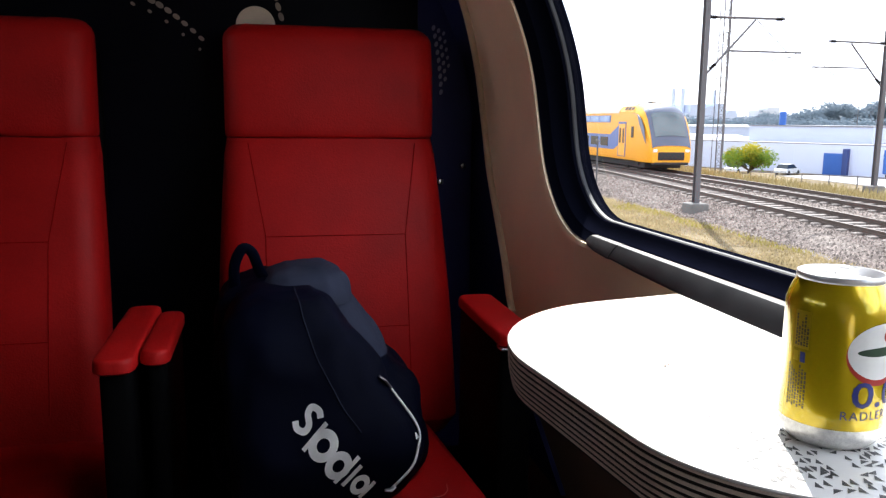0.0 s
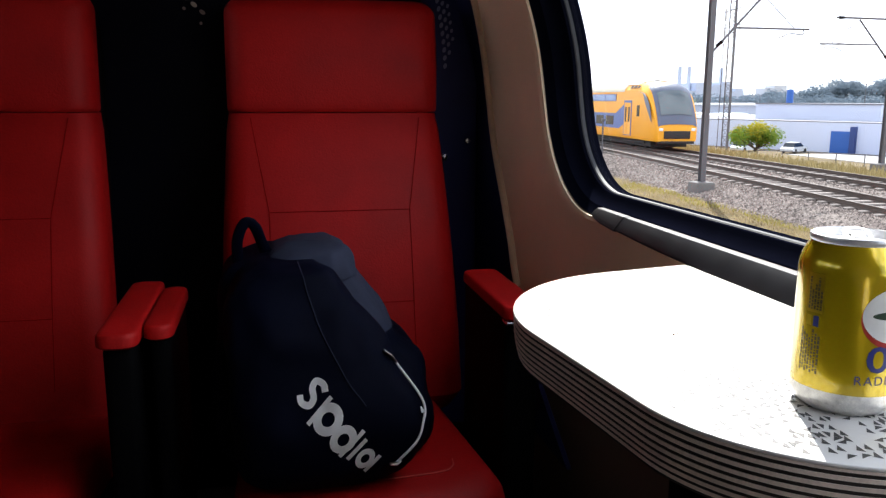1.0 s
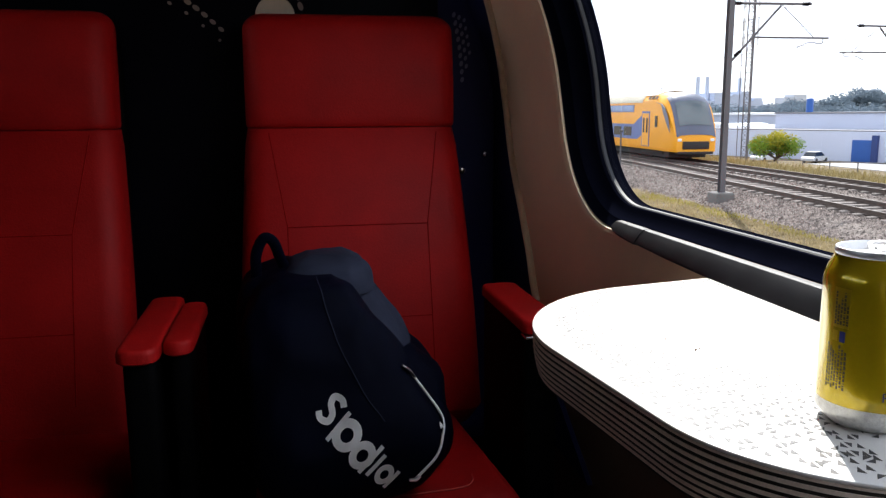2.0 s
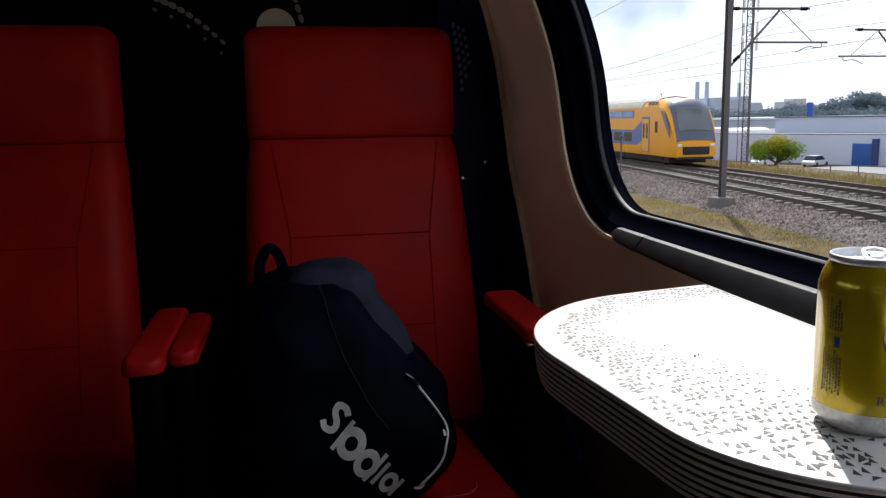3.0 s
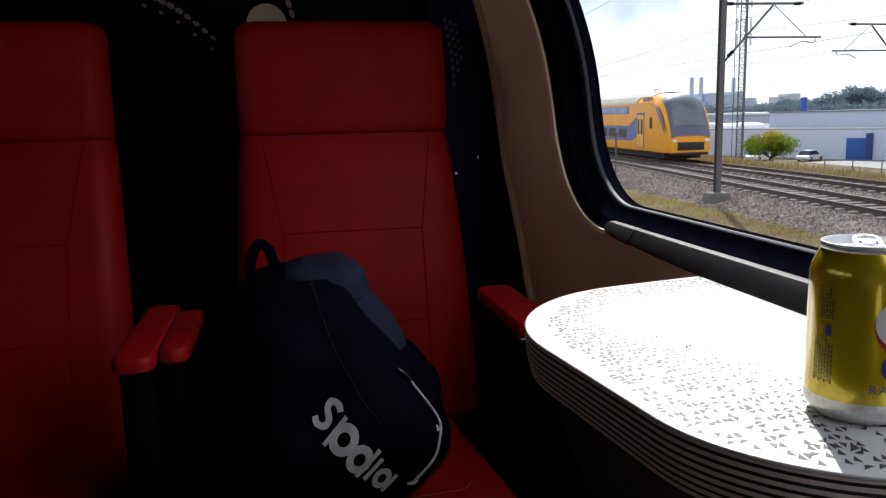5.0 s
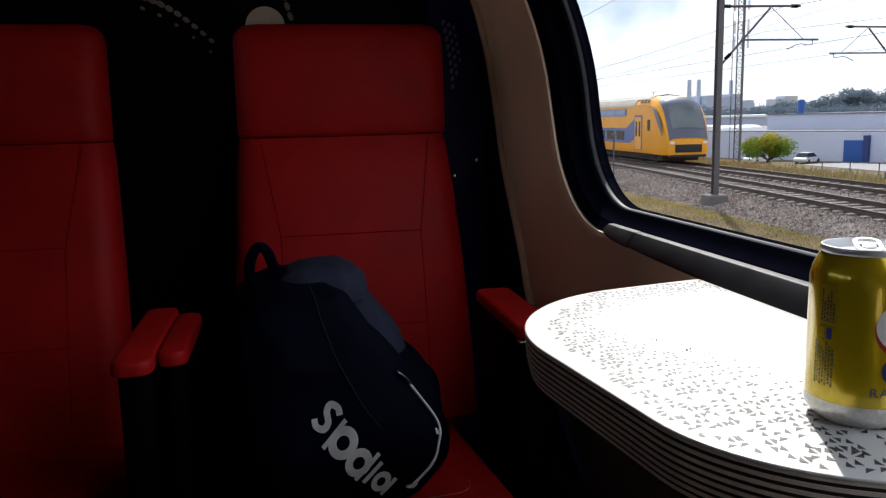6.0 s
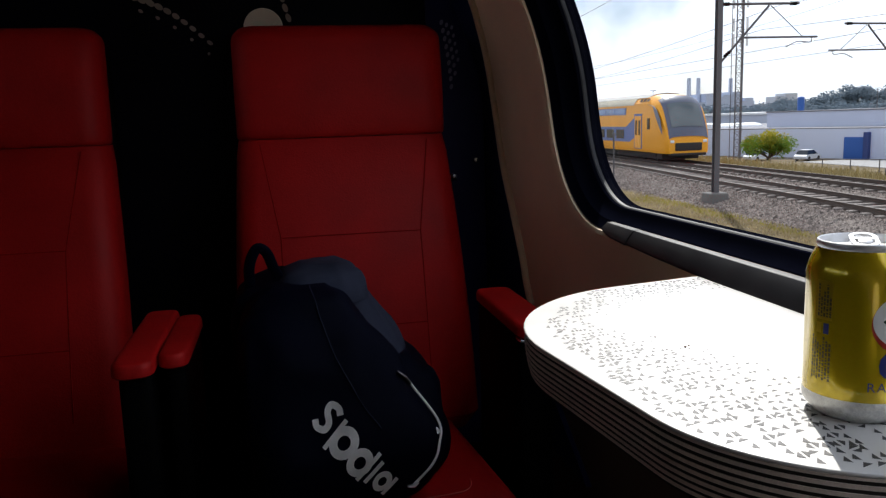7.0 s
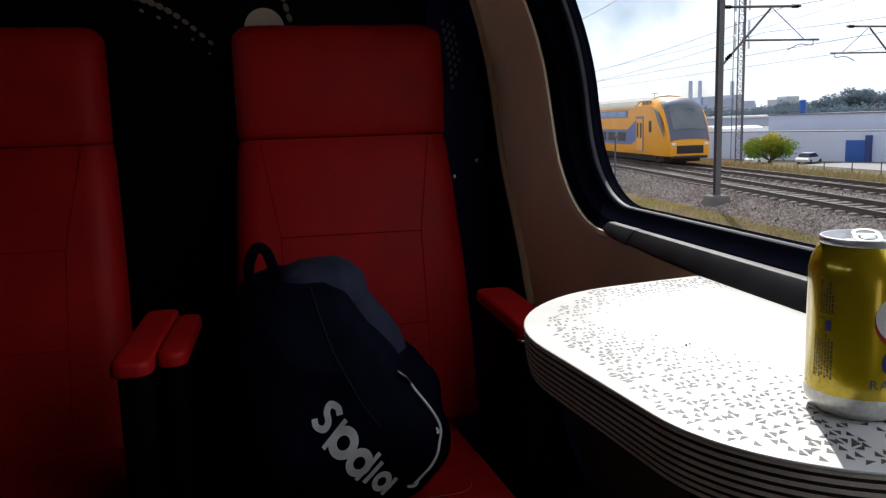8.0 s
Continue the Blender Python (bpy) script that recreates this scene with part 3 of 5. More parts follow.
def patch(shape, cx, cz, turn, out=0.0012):
    """A flat printed shape (rows of outline pairs) laid on the pocket."""
    ca, sa = math.cos(turn), math.sin(turn)
    outer_, inner_ = shape
    return loft([[on_pocket(cx + x * ca - z * sa, cz + x * sa + z * ca, out) for x, z in lp] for lp in (outer_, *(tuple((p[0] + (q[0] - p[0]) * t, p[1] + (q[1] - p[1]) * t) for p, q in zip(outer_, inner_)) for t in (0.5, 1)))], caps=False)


def oval(rx, rz, n=28):
    return [(rx * math.cos(2 * math.pi * k / n), rz * math.sin(2 * math.pi * k / n)) for k in range(n)]


# the white mark: a bent band, rings and bars in a slanting row
TURN = radians(-47)


def stroke(pts, w):
    """A flat band of width w along a row of points, as two rows of outline points."""
    p = [Vector((*q[:2], 0)) for q in spline([(*q, 0) for q in pts], 6)]
    left, right = [], []
    for i, q in enumerate(p):
        d = (p[min(i + 1, len(p) - 1)] - p[max(i - 1, 0)]).normalized()
        m = Vector((-d.y, d.x, 0)) * w / 2
        left.append(q + m)
        right.append(q - m)
    return left, right


def printed_band(pts, w, cx, cz):
    ca, sa = math.cos(TURN), math.sin(TURN)
    left, right = stroke(pts, w)
    rows_ = [[l.lerp(r, t) for l, r in zip(left, right)] for t in (0, 0.5, 1)]
    bm_ = loft([[on_pocket(cx + q.x * ca - q.y * sa, cz + q.x * sa + q.y * ca, 0.0014) for q in row] for row in rows_], closed=False, caps=False)
    return part("printed_mark", bm_, WHITE_PRINT, bag, "white printed mark")


printed_band([(0.012, 0.0135), (0.004, 0.0185), (-0.006, 0.0150), (-0.004, 0.0050), (0.006, -0.0030), (0.007, -0.0135), (-0.003, -0.0180), (-0.011, -0.0130)], 0.0088, 0.016, 0.549)
for x, z, rx, rz, hole in ((0.0360, 0.5160, 0.0190, 0.0220, 0.44), (0.0555, 0.4890, 0.0170, 0.0205, 0.44), (0.0860, 0.4590, 0.0125, 0.0165, 0.44)):
    part("printed_mark", patch((oval(rx, rz), oval(rx * hole, rz * hole)), x, z, TURN), WHITE_PRINT, bag, "white printed mark")
for x, z, h in ((0.0250, 0.5275, 0.023), (0.0670, 0.4825, 0.024), (0.0740, 0.4740, 0.019), (0.0965, 0.4500, 0.016)):
    printed_band([(0, -h), (0, 0), (0, h)], 0.0058, x, z)
part("seam", tube([on_pocket(x, z, 0.0008) for x, z in [(p.x, p.y) for p in spline([(0.006, 0.712), (0.016, 0.675), (0.03, 0.635), (0.052, 0.585), (0.068, 0.555), (0.088, 0.528)], 6)]], 0.0008, 6), BAG_GREY, bag, "thin grey seam")
zp = spline([on_pocket(x, z, 0.003) for x, z in ((0.1365, 0.5715), (0.1690, 0.518), (0.1685, 0.493), (0.1560, 0.470), (0.128, 0.4445))], 10)
part("zip_piping", tube(zp, 0.0020, 8), WHITE_PRINT, bag, "white piped zip edge")
pull = part("zip_pull", tube([on_pocket(x, z, 0.004) for x, z in ((0.118, 0.591), (0.126, 0.582), (0.1365, 0.5705))], [0.004, 0.0055, 0.004], 8, flat=0.4), ZIP, bag, "metal zip pull")
part("zip_pull", tube([on_pocket(x, z, 0.004) for x, z in ((0.120, 0.4465), (0.128, 0.4445), (0.135, 0.4485))], [0.003, 0.0045, 0.003], 8, flat=0.6), ZIP, bag, "metal zip end")
part("tag", tube([on_pocket(0.166, 0.513, 0.003), on_pocket(0.169, 0.505, 0.003)], [0.001, 0.004], 3), WHITE_PRINT, bag, "small white tag")
part("loop_handle", tube(spline([(-0.085, 1.53, 0.695), (-0.083, 1.51, 0.735), (-0.070, 1.502, 0.762), (-0.056, 1.506, 0.755), (-0.046, 1.525, 0.724), (-0.036, 1.54, 0.700)], 6), 0.0085, 10, flat=0.3, up=(0, 1, 0.2)), BAG, bag)
part("lid", block(between([(0.672, -0.055, 0.104, 1.47, 1.66), (0.698, -0.045, 0.096, 1.475, 1.65), (0.716, -0.03, 0.084, 1.49, 1.63), (0.728, -0.005, 0.06, 1.52, 1.60)])), BAG_GREY, bag, "top of the bag, its grey highlight put into the colour")

# ---- can ----
CAN = (0.3408, 0.701)
CAN_FACE = 230.0  # the side of the can turned to the camera, in degrees
SILVER_BAND = mat("speckled_silver", (0.86, 0.84, 0.80), 0.32, metal=0.5, var=0.3, scale=300, fine=900, bump=0.05)
CAN_GOLD = mat("darker_yellow_print", (0.5, 0.35, 0.01), 0.3, metal=0.7, var=0.1, scale=20, bump=0.02)
CAN_RED = mat("red_can_print", (0.38, 0.02, 0.015), 0.35, scale=60, bump=0)
CAN_WHITE = mat("white_can_print", (0.75, 0.75, 0.73), 0.35, var=0.05, scale=60, bump=0)
CAN_BLUE = mat("blue_can_print", (0.02, 0.03, 0.2), 0.35, scale=60, bump=0)
CAN_GREEN = mat("dark_green_can_print", (0.02, 0.05, 0.025), 0.4, scale=60, bump=0)
CAN_INK = mat("olive_can_ink", (0.07, 0.052, 0.01), 0.45, scale=60, bump=0)
can = thing("drink_can", "yellow metal drink can standing on the white table", "drink can", at=(CAN[0], CAN[1], 0.75))
body_bm = lathe([(0.0332, 0.0160), (0.03325, 0.018)] + [(0.03325, 0.024 + 0.0057 * k) for k in range(13)] + [(0.0329, 0.0965), (0.0315, 0.101), (0.0292, 0.1063), (0.0272, 0.1103), (0.0268, 0.111)], 96)
for v in body_bm.verts:  # the thin sheet is pressed in a little between its printed areas
    ang = math.degrees(math.atan2(v.co.y, v.co.x)) % 360 - CAN_FACE
    k = max(0, math.sin(math.pi * max(0, min(1, (v.co.z - 0.026) / 0.070))))
    k *= math.exp(-((ang + 10) / 9) ** 2) * 0.0011 + math.exp(-((ang + 72) / 11) ** 2) * 0.0012
    v.co.x *= 1 - k / 0.0332
    v.co.y *= 1 - k / 0.0332
bmesh.ops.delete(body_bm, geom=[f for f in body_bm.faces if len(f.verts) > 4], context="FACES_ONLY")
part("body", body_bm, YELLOW, can)
part("base_band", lathe([(0.0225, 0.0), (0.0250, 0.0), (0.0268, 0.0014), (0.0304, 0.0048), (0.0324, 0.0076), (0.0331, 0.0102), (0.0332, 0.013), (0.0332, 0.0161)], 96), SILVER_BAND, can, "speckled silver foot")
part("rim", lathe([(0.0255, 0.1092), (0.0268, 0.1098), (0.0276, 0.1112), (0.0278, 0.113), (0.0273, 0.1147), (0.0266, 0.1152), (0.0260, 0.1146), (0.0256, 0.112), (0.0250, 0.1092), (0.0236, 0.1086), (0.0228, 0.1096), (0.0, 0.1098)], 96), ALU, can)


def tab_pose():
    return Matrix.Translation((0.0, 0.0, 0.1127)) @ Matrix.Rotation(radians(240), 4, "Z") @ Matrix.Rotation(radians(11), 4, "Y")


ring_o = rounded(-0.013, 0.013, -0.0082, 0.0082, 0.0078, 48)
ring_i = rounded(-0.0105, 0.0098, -0.0056, 0.0056, 0.0052, 48)
tab_bm = loft([[Vector((*p, z)) for p in lp] for lp, z in ((ring_i, 0.0004), (ring_o, 0.0004), (ring_o, 0.0024), (ring_i, 0.0024), (ring_i, 0.0004))], caps=False)
tab = part("ring_pull", tab_bm, ALU, can)
tab.matrix_basis = tab_pose()
part("tab_bridge", loft([[Vector((*p, z)) for p in rounded(-0.0026, 0.0012, -0.0065, 0.0065, 0.0012, 24)] for z in (0.0006, 0.0027)]), ALU, tab)
part("rivet", lathe([(0.0042, 0.0), (0.0042, 0.003), (0.003, 0.0036), (0.0, 0.0036)], 20, (0.005, 0)), ALU, tab)
part("opening_panel", lathe([(0.0095, 0.1094), (0.0095, 0.1104), (0.0088, 0.1107), (0.0, 0.1106)], 32, (-0.012, 0.007)), ALU, can)


def round_can(bm, r=0.03335):
    """Bend a flat drawing (x along the girth in metres, z up) round the can."""
    for v in bm.verts:
        a = radians(CAN_FACE) + v.co.x / 0.0332
        v.co = Vector(((r + v.co.y) * math.cos(a), (r + v.co.y) * math.sin(a), v.co.z))
    return bm


def can_area(x0, x1, z0, z1, material, name="printed_bar", r=0.03335, label=""):
    n = max(2, int((x1 - x0) / 0.0015))
    bm = loft([[Vector((x0 + (x1 - x0) * k / n, 0, z)) for k in range(n + 1)] for z in (z0, z1)], closed=False, caps=False)
    return part(name, round_can(bm, r), material, can, label)


def can_oval(cx, cz, rx, rz, material, name, r, label=""):
    bm = loft([[Vector((cx + rx * t * math.cos(a), 0, cz + rz * t * math.sin(a))) for a in [2 * math.pi * k / 40 for k in range(40)]] for t in [1 - 0.07 * k for k in range(15)]], caps=False)
    return part(name, round_can(bm, r), material, can, label)


def can_text(body, x, z, size, material, name, r=0.03345, wide=1.0):
    cu = bpy.data.curves.new("lettering", "FONT")
    cu.body, cu.size = body, size
    cu.resolution_u, cu.offset, cu.space_character = 3, 0.012 * size if size > 0.01 else 0, 1.0 if size > 0.01 else 1.2
    tmp = bpy.data.objects.new("lettering", cu)
    scene.collection.objects.link(tmp)
    me = tmp.evaluated_get(bpy.context.evaluated_depsgraph_get()).to_mesh()
    bm = bmesh.new()
    bm.from_mesh(me)
    bpy.data.objects.remove(tmp)
    bmesh.ops.subdivide_edges(bm, edges=[e for e in bm.edges if e.calc_length() > 0.003], cuts=2)
    bmesh.ops.triangulate(bm, faces=bm.faces[:])
    for v in bm.verts:
        v.co = Vector((x + v.co.x * wide, 0, z + v.co.y))
    return part(name, round_can(bm, r), material, can)


G_ = 0.0332 * math.pi / 180
can_oval(54 * G_, 0.0665, 0.0245, 0.0205, CAN_RED, "badge_border", 0.03336, "dark red badge edge")
can_oval(54 * G_, 0.0685, 0.0238, 0.0185, CAN_WHITE, "badge", 0.03344, "white oval badge")
can_oval(62 * G_, 0.0785, 0.0042, 0.0042, CAN_RED, "badge_mark", 0.03352, "red dot")
can_oval(54 * G_, 0.0685, 0.018, 0.003, CAN_GREEN, "badge_mark", 0.03352, "dark green bar")
can_text("0.0", 20 * G_, 0.0322, 0.0240, CAN_BLUE, "lettering", wide=1.35)
can_text("RADLER", 10 * G_, 0.0236, 0.0084, CAN_BLUE, "lettering")
# small print on the side: plain bars
can_area(-47 * G_, -27 * G_, 0.066, 0.0915, CAN_GOLD, "label_box", 0.03332)
small_print = bmesh.new()


def can_column(x0, x1, z0, z1, seed):
    """One column of small print: short dashes with gaps, as plain bars."""
    r_ = random.Random(seed)
    z = z0
    while z < z1:
        h = r_.uniform(0.0006, 0.0026)
        loft([[Vector((x, 0, zz)) for x in (x0, (x0 + x1) / 2, x1)] for zz in (z, min(z + h, z1))], closed=False, caps=False, bm=small_print)
        z += h + r_.uniform(0.0004, 0.0009)


for k in range(5):
    can_column((-45 + 3.6 * k) * G_, (-42.6 + 3.6 * k) * G_, 0.068, 0.089 - 0.004 * ((k * 2) % 3), k)
can_area(-37 * G_, -30.5 * G_, 0.0570, 0.0640, CAN_BLUE, "printed_square", 0.03338)
can_area(-46 * G_, -39.5 * G_, 0.0572, 0.0640, CAN_GOLD, "printed_square", 0.03338)
for k in range(7):
    can_column((-52 + 3.7 * k) * G_, (-49.6 + 3.7 * k) * G_, 0.026 + 0.0015 * (k % 2), 0.055 - 0.002 * ((k * 5) % 4), 20 + k)
tagged(part("small_print", round_can(small_print, 0.03338), CAN_INK, can), "dark illegible small print", kind="stuff")

# ---- outside: ground and railway ----
INSIDE = {o.name for o in scene.objects}
GROUND = mat("dry_grass_ground", (0.15, 0.105, 0.07), 0.95, var=0.5, scale=0.55, bump=0.8, fine=9, second=(0.27, 0.215, 0.125), spec=0.1, grain=0.4, depth=0.03)
BALLAST = mat("ballast", (0.145, 0.118, 0.102), 0.95, var=0.75, scale=2.5, bump=1.0, fine=17, spec=0.1, grain=0.75, depth=0.04, second=(0.31, 0.265, 0.235))
STONE = mat("ballast_stone", (0.262, 0.215, 0.187), 0.9, var=0.5, scale=5, spec=0.2)
isl, ihsv, imap = (STONE.node_tree.nodes.new("ShaderNode" + k) for k in ("NewGeometry", "HueSaturation", "MapRange"))
imap.inputs["To Min"].default_value, imap.inputs["To Max"].default_value = 0.35, 1.7
stone_col = STONE.node_tree.nodes["Principled BSDF"].inputs["Base Color"]
STONE.node_tree.links.new(stone_col.links[0].from_socket, ihsv.inputs["Color"])
STONE.node_tree.links.new(isl.outputs["Random Per Island"], imap.inputs["Value"])
STONE.node_tree.links.new(imap.outputs["Result"], ihsv.inputs["Value"])
STONE.node_tree.links.new(ihsv.outputs["Color"], stone_col)
RAIL = mat("rusty_rail", (0.075, 0.05, 0.038), 0.5, metal=0.2, var=0.35, scale=4)
SLEEPER = mat("concrete_sleeper", (0.235, 0.20, 0.178), 0.9, var=0.35, scale=2, per_object=0.25)
def leaf_mat(name, base, var):
    """Thin leaves that let some light through."""
    m = mat(name, base, 0.6, var=var, scale=0.8, bump=0, spec=0.25)
    n, l = m.node_tree.nodes, m.node_tree.links
    tr, mx = n.new("ShaderNodeBsdfTranslucent"), n.new("ShaderNodeMixShader")
    col = n["Principled BSDF"].inputs["Base Color"].links[0].from_socket
    l.new(col, tr.inputs["Color"])
    mx.inputs[0].default_value = 0.55
    l.new(n["Principled BSDF"].outputs[0], mx.inputs[1])
    l.new(tr.outputs[0], mx.inputs[2])
    l.new(mx.outputs[0], n["Material Output"].inputs["Surface"])
    return m


STRAW = leaf_mat("dry_grass", (0.34, 0.27, 0.15), 0.4)
TALL_STRAW = mat("tall_dry_grass", (0.40, 0.32, 0.15), 0.8, var=0.3, scale=1.5, bump=0, spec=0.2)
GREEN_GRASS = leaf_mat("green_grass", (0.29, 0.245, 0.065), 0.4)
GREY_WALL = mat("grey_cladding", (0.58, 0.62, 0.75), 0.6, var=0.06, scale=0.3, bump=0.05, fine=3)
GREY_WALL_2 = mat("darker_cladding", (0.46, 0.5, 0.6), 0.6, var=0.08, scale=0.3, bump=0.05, fine=3)
ROOF = mat("flat_roof", (0.2, 0.2, 0.22), 0.8, var=0.2, scale=0.2)
SKYLIGHT = mat("white_rooflight", (0.85, 0.85, 0.86), 0.4, var=0.05, scale=1)
BLUE = mat("blue_paint", (0.03, 0.12, 0.42), 0.45, var=0.15, scale=1)
DARK_BLUE = mat("dark_blue_paint", (0.025, 0.05, 0.18), 0.45, var=0.15, scale=1)
MAST = mat("galvanised_mast", (0.12, 0.112, 0.118), 0.6, metal=0.1, var=0.25, scale=2)
CONCRETE = mat("concrete", (0.17, 0.158, 0.147), 0.9, var=0.3, scale=2, bump=0.4, fine=30)
WIRE = mat("wire", (0.10, 0.09, 0.09), 0.5, metal=0.4, scale=2)
LEAF = leaf_mat("leaf_green", (0.20, 0.32, 0.035), 0.4)
LEAF_YELLOW = leaf_mat("leaf_yellow_green", (0.50, 0.44, 0.03), 0.35)
LEAF_DARK = leaf_mat("leaf_dark_green", (0.2, 0.26, 0.19), 0.3)
# distance haze is put into this leaf colour, paler and bluer than LEAF
HAZED_TREE = leaf_mat("hazed_woods", (0.20, 0.26, 0.31), 0.25)
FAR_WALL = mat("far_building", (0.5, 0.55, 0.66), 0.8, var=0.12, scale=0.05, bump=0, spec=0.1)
BARK = mat("bark", (0.09, 0.065, 0.045), 0.9, scale=5)
WHITE_PAINT = mat("white_car_paint", (0.6, 0.62, 0.65), 0.5, var=0.05, scale=2, spec=0.2)
CAR_GLASS = mat("dark_glass", (0.02, 0.03, 0.04), 0.08, var=0.2, scale=2)
TYRE = mat("tyre", (0.02, 0.02, 0.02), 0.8, scale=10)
TRAIN_YELLOW = mat("train_yellow", (0.95, 0.39, 0.012), 0.4, var=0.12, scale=0.6)
TRAIN_BLUE = mat("train_blue", (0.06, 0.12, 0.34), 0.35, var=0.15, scale=0.6)
TRAIN_ROOF = mat("train_roof", (0.36, 0.35, 0.33), 0.7, var=0.2, scale=0.6)
UNDER = mat("underframe", (0.03, 0.028, 0.027), 0.8, scale=3)
LEAN = 0.074  # how the tracks turn away from the coach
OUT_SCALE, OUT_EYE = 1.3, Vector((-0.024, 0.264, 0.95))  # the outside is laid out in units of 1.3 m, seen from the window seat


def track_x(w, y):
    return w + LEAN * (y - 15.4)


def ground_z(w):
    if w < 9:
        return -2.2 + 0.62 * min(1, max(0, (w - 1.5) / 2.5)) + 0.05 * math.sin(w * 1.7)
    if w < 20.5:
        return -1.6
    return -1.6 - 2.7 * min(1, (w - 20.5) / 7)


ws = [-3000, -200, -30, -3, 1.5, 2.2, 3, 4, 5, 6, 7, 8, 9, 10, 11, 14, 18, 19, 20, 20.5, 22, 24, 27.5, 40, 80, 300, 1000, 3000]
ys = [-3000, -400, -60] + [-10 + 2 * k for k in range(36)] + [70, 90, 150, 300, 800, 3000]
rows = []
for y in ys:
    row = []
    for w in ws:
        near = 3 < w < 10 and 0 < y < 60
        row.append(Vector((track_x(w, y) if abs(y) < 500 and abs(w) < 400 else w, y, ground_z(w) + (0.09 * noise.noise(Vector((w * 0.5, y * 0.5, 0))) if near else 0))))
    rows.append(row)
tagged(part("ground", loft(rows, closed=False, caps=False), GROUND), "dry grassy ground beside the railway", "ground", kind="structure")

# ballast bed under both tracks
bed = [(10.2, -1.67), (10.5, -1.585), (10.9, -1.545), (11.5, -1.42), (11.9, -1.36), (14.3, -1.36), (14.6, -1.42), (15.0, -1.36), (17.4, -1.36), (17.8, -1.42), (18.6, -1.62)]
rows = []
for k in range(70):
    y = -12 + 2.2 * k
    rows.append([Vector((track_x(w + 0.12 * noise.noise(Vector((w, y, 3))), y), y, z + 0.03 * noise.noise(Vector((w * 3, y, 7))))) for w, z in bed])
tagged(part("track_bed", loft(rows, closed=False, caps=False), BALLAST), "grey-brown ballast bed under the tracks", "ballast", kind="structure")

rng = random.Random(5)


def scatter_stones(n):
    verts, faces = [], []
    for _ in range(n):
        y = 7 + 45 * rng.random() ** 1.4
        w = rng.uniform(10.1, 18.0) if rng.random() < 0.65 else 10.2 + 2.0 * rng.random() ** 0.8
        if w < 10.9 and noise.noise(Vector((w, y * 0.6, 2.0))) * 0.7 > w - 10.4:
            continue
        z = float(np.interp(w, [q[0] for q in bed], [q[1] for q in bed])) - 0.005
        r = rng.uniform(0.024, 0.055)
        i = len(verts)
        c = Vector((track_x(w, y), y, z))
        for dx, dy, dz in ((1, 0, 0), (-0.5, 0.9, 0), (-0.5, -0.9, 0), (0.1, 0.1, 1)):
            verts.append(c + r * Vector((dx * rng.uniform(0.7, 1.3), dy * rng.uniform(0.7, 1.3), dz * rng.uniform(0.5, 1.1))))
        faces += [(i, i + 1, i + 3), (i + 1, i + 2, i + 3), (i + 2, i, i + 3)]
    me = bpy.data.meshes.new("ballast_stones")
    me.from_pydata(verts, [], faces)
    me.materials.append(STONE)
    return tagged(new("ballast_stones", me), "loose grey ballast stones beside the tracks", "gravel", kind="stuff")


scatter_stones(100000)


def blades(name, n, w0, w1, y0, y1, h0, h1, material, label, base=None, clump=0.0):
    verts, faces = [], []
    for _ in range(n):
        y = y0 + (y1 - y0) * rng.random() ** 1.5
        w = rng.uniform(w0, w1)
        if clump and noise.noise(Vector((w * 0.6, y * 0.35, clump))) < 0.10:
            continue
        x = track_x(w, y)
        z = (ground_z(w) if base is None else base) - 0.03
        h = rng.uniform(h0, h1)
        a = rng.uniform(0, math.pi)
        dx, dy = 0.026 * math.cos(a), 0.026 * math.sin(a)
        lx, ly = rng.uniform(-0.4, 0.4) * h, rng.uniform(-0.4, 0.4) * h
        i = len(verts)
        verts += [(x - dx, y - dy, z), (x + dx, y + dy, z), (x + lx, y + ly, z + h)]
        faces.append((i, i + 1, i + 2))
    me = bpy.data.meshes.new(name)
    me.from_pydata(verts, [], faces)
    me.materials.append(material)
    return tagged(new(name, me), label, "grass", kind="stuff")


blades("dry_grass", 110000, 5.5, 10.7, 6, 40, 0.03, 0.11, STRAW, "short dry straw-coloured grass beside the track")
blades("green_grass", 90000, 5.5, 10.6, 6, 40, 0.03, 0.12, GREEN_GRASS, "patches of yellow-green weeds in the dry grass", clump=4.0)
blades("tall_dry_grass", 14000, 18.5, 20.6, 14, 80, 0.12, 0.42, TALL_STRAW, "tall dry grass on the embankment shoulder")


def rail_profile():
    return [(-0.06, 0), (0.06, 0), (0.06, 0.012), (0.012, 0.03), (0.012, 0.11), (0.036, 0.125), (0.036, 0.16), (-0.036, 0.16), (-0.036, 0.125), (-0.012, 0.11), (-0.012, 0.03), (-0.06, 0.012)]


sleeper_bm = box(-0.78, 0.78, -0.10, 0.10, -0.1, 0.035, 0.02, 1)
sleeper_me = mesh_of("sleeper", sleeper_bm, SLEEPER)
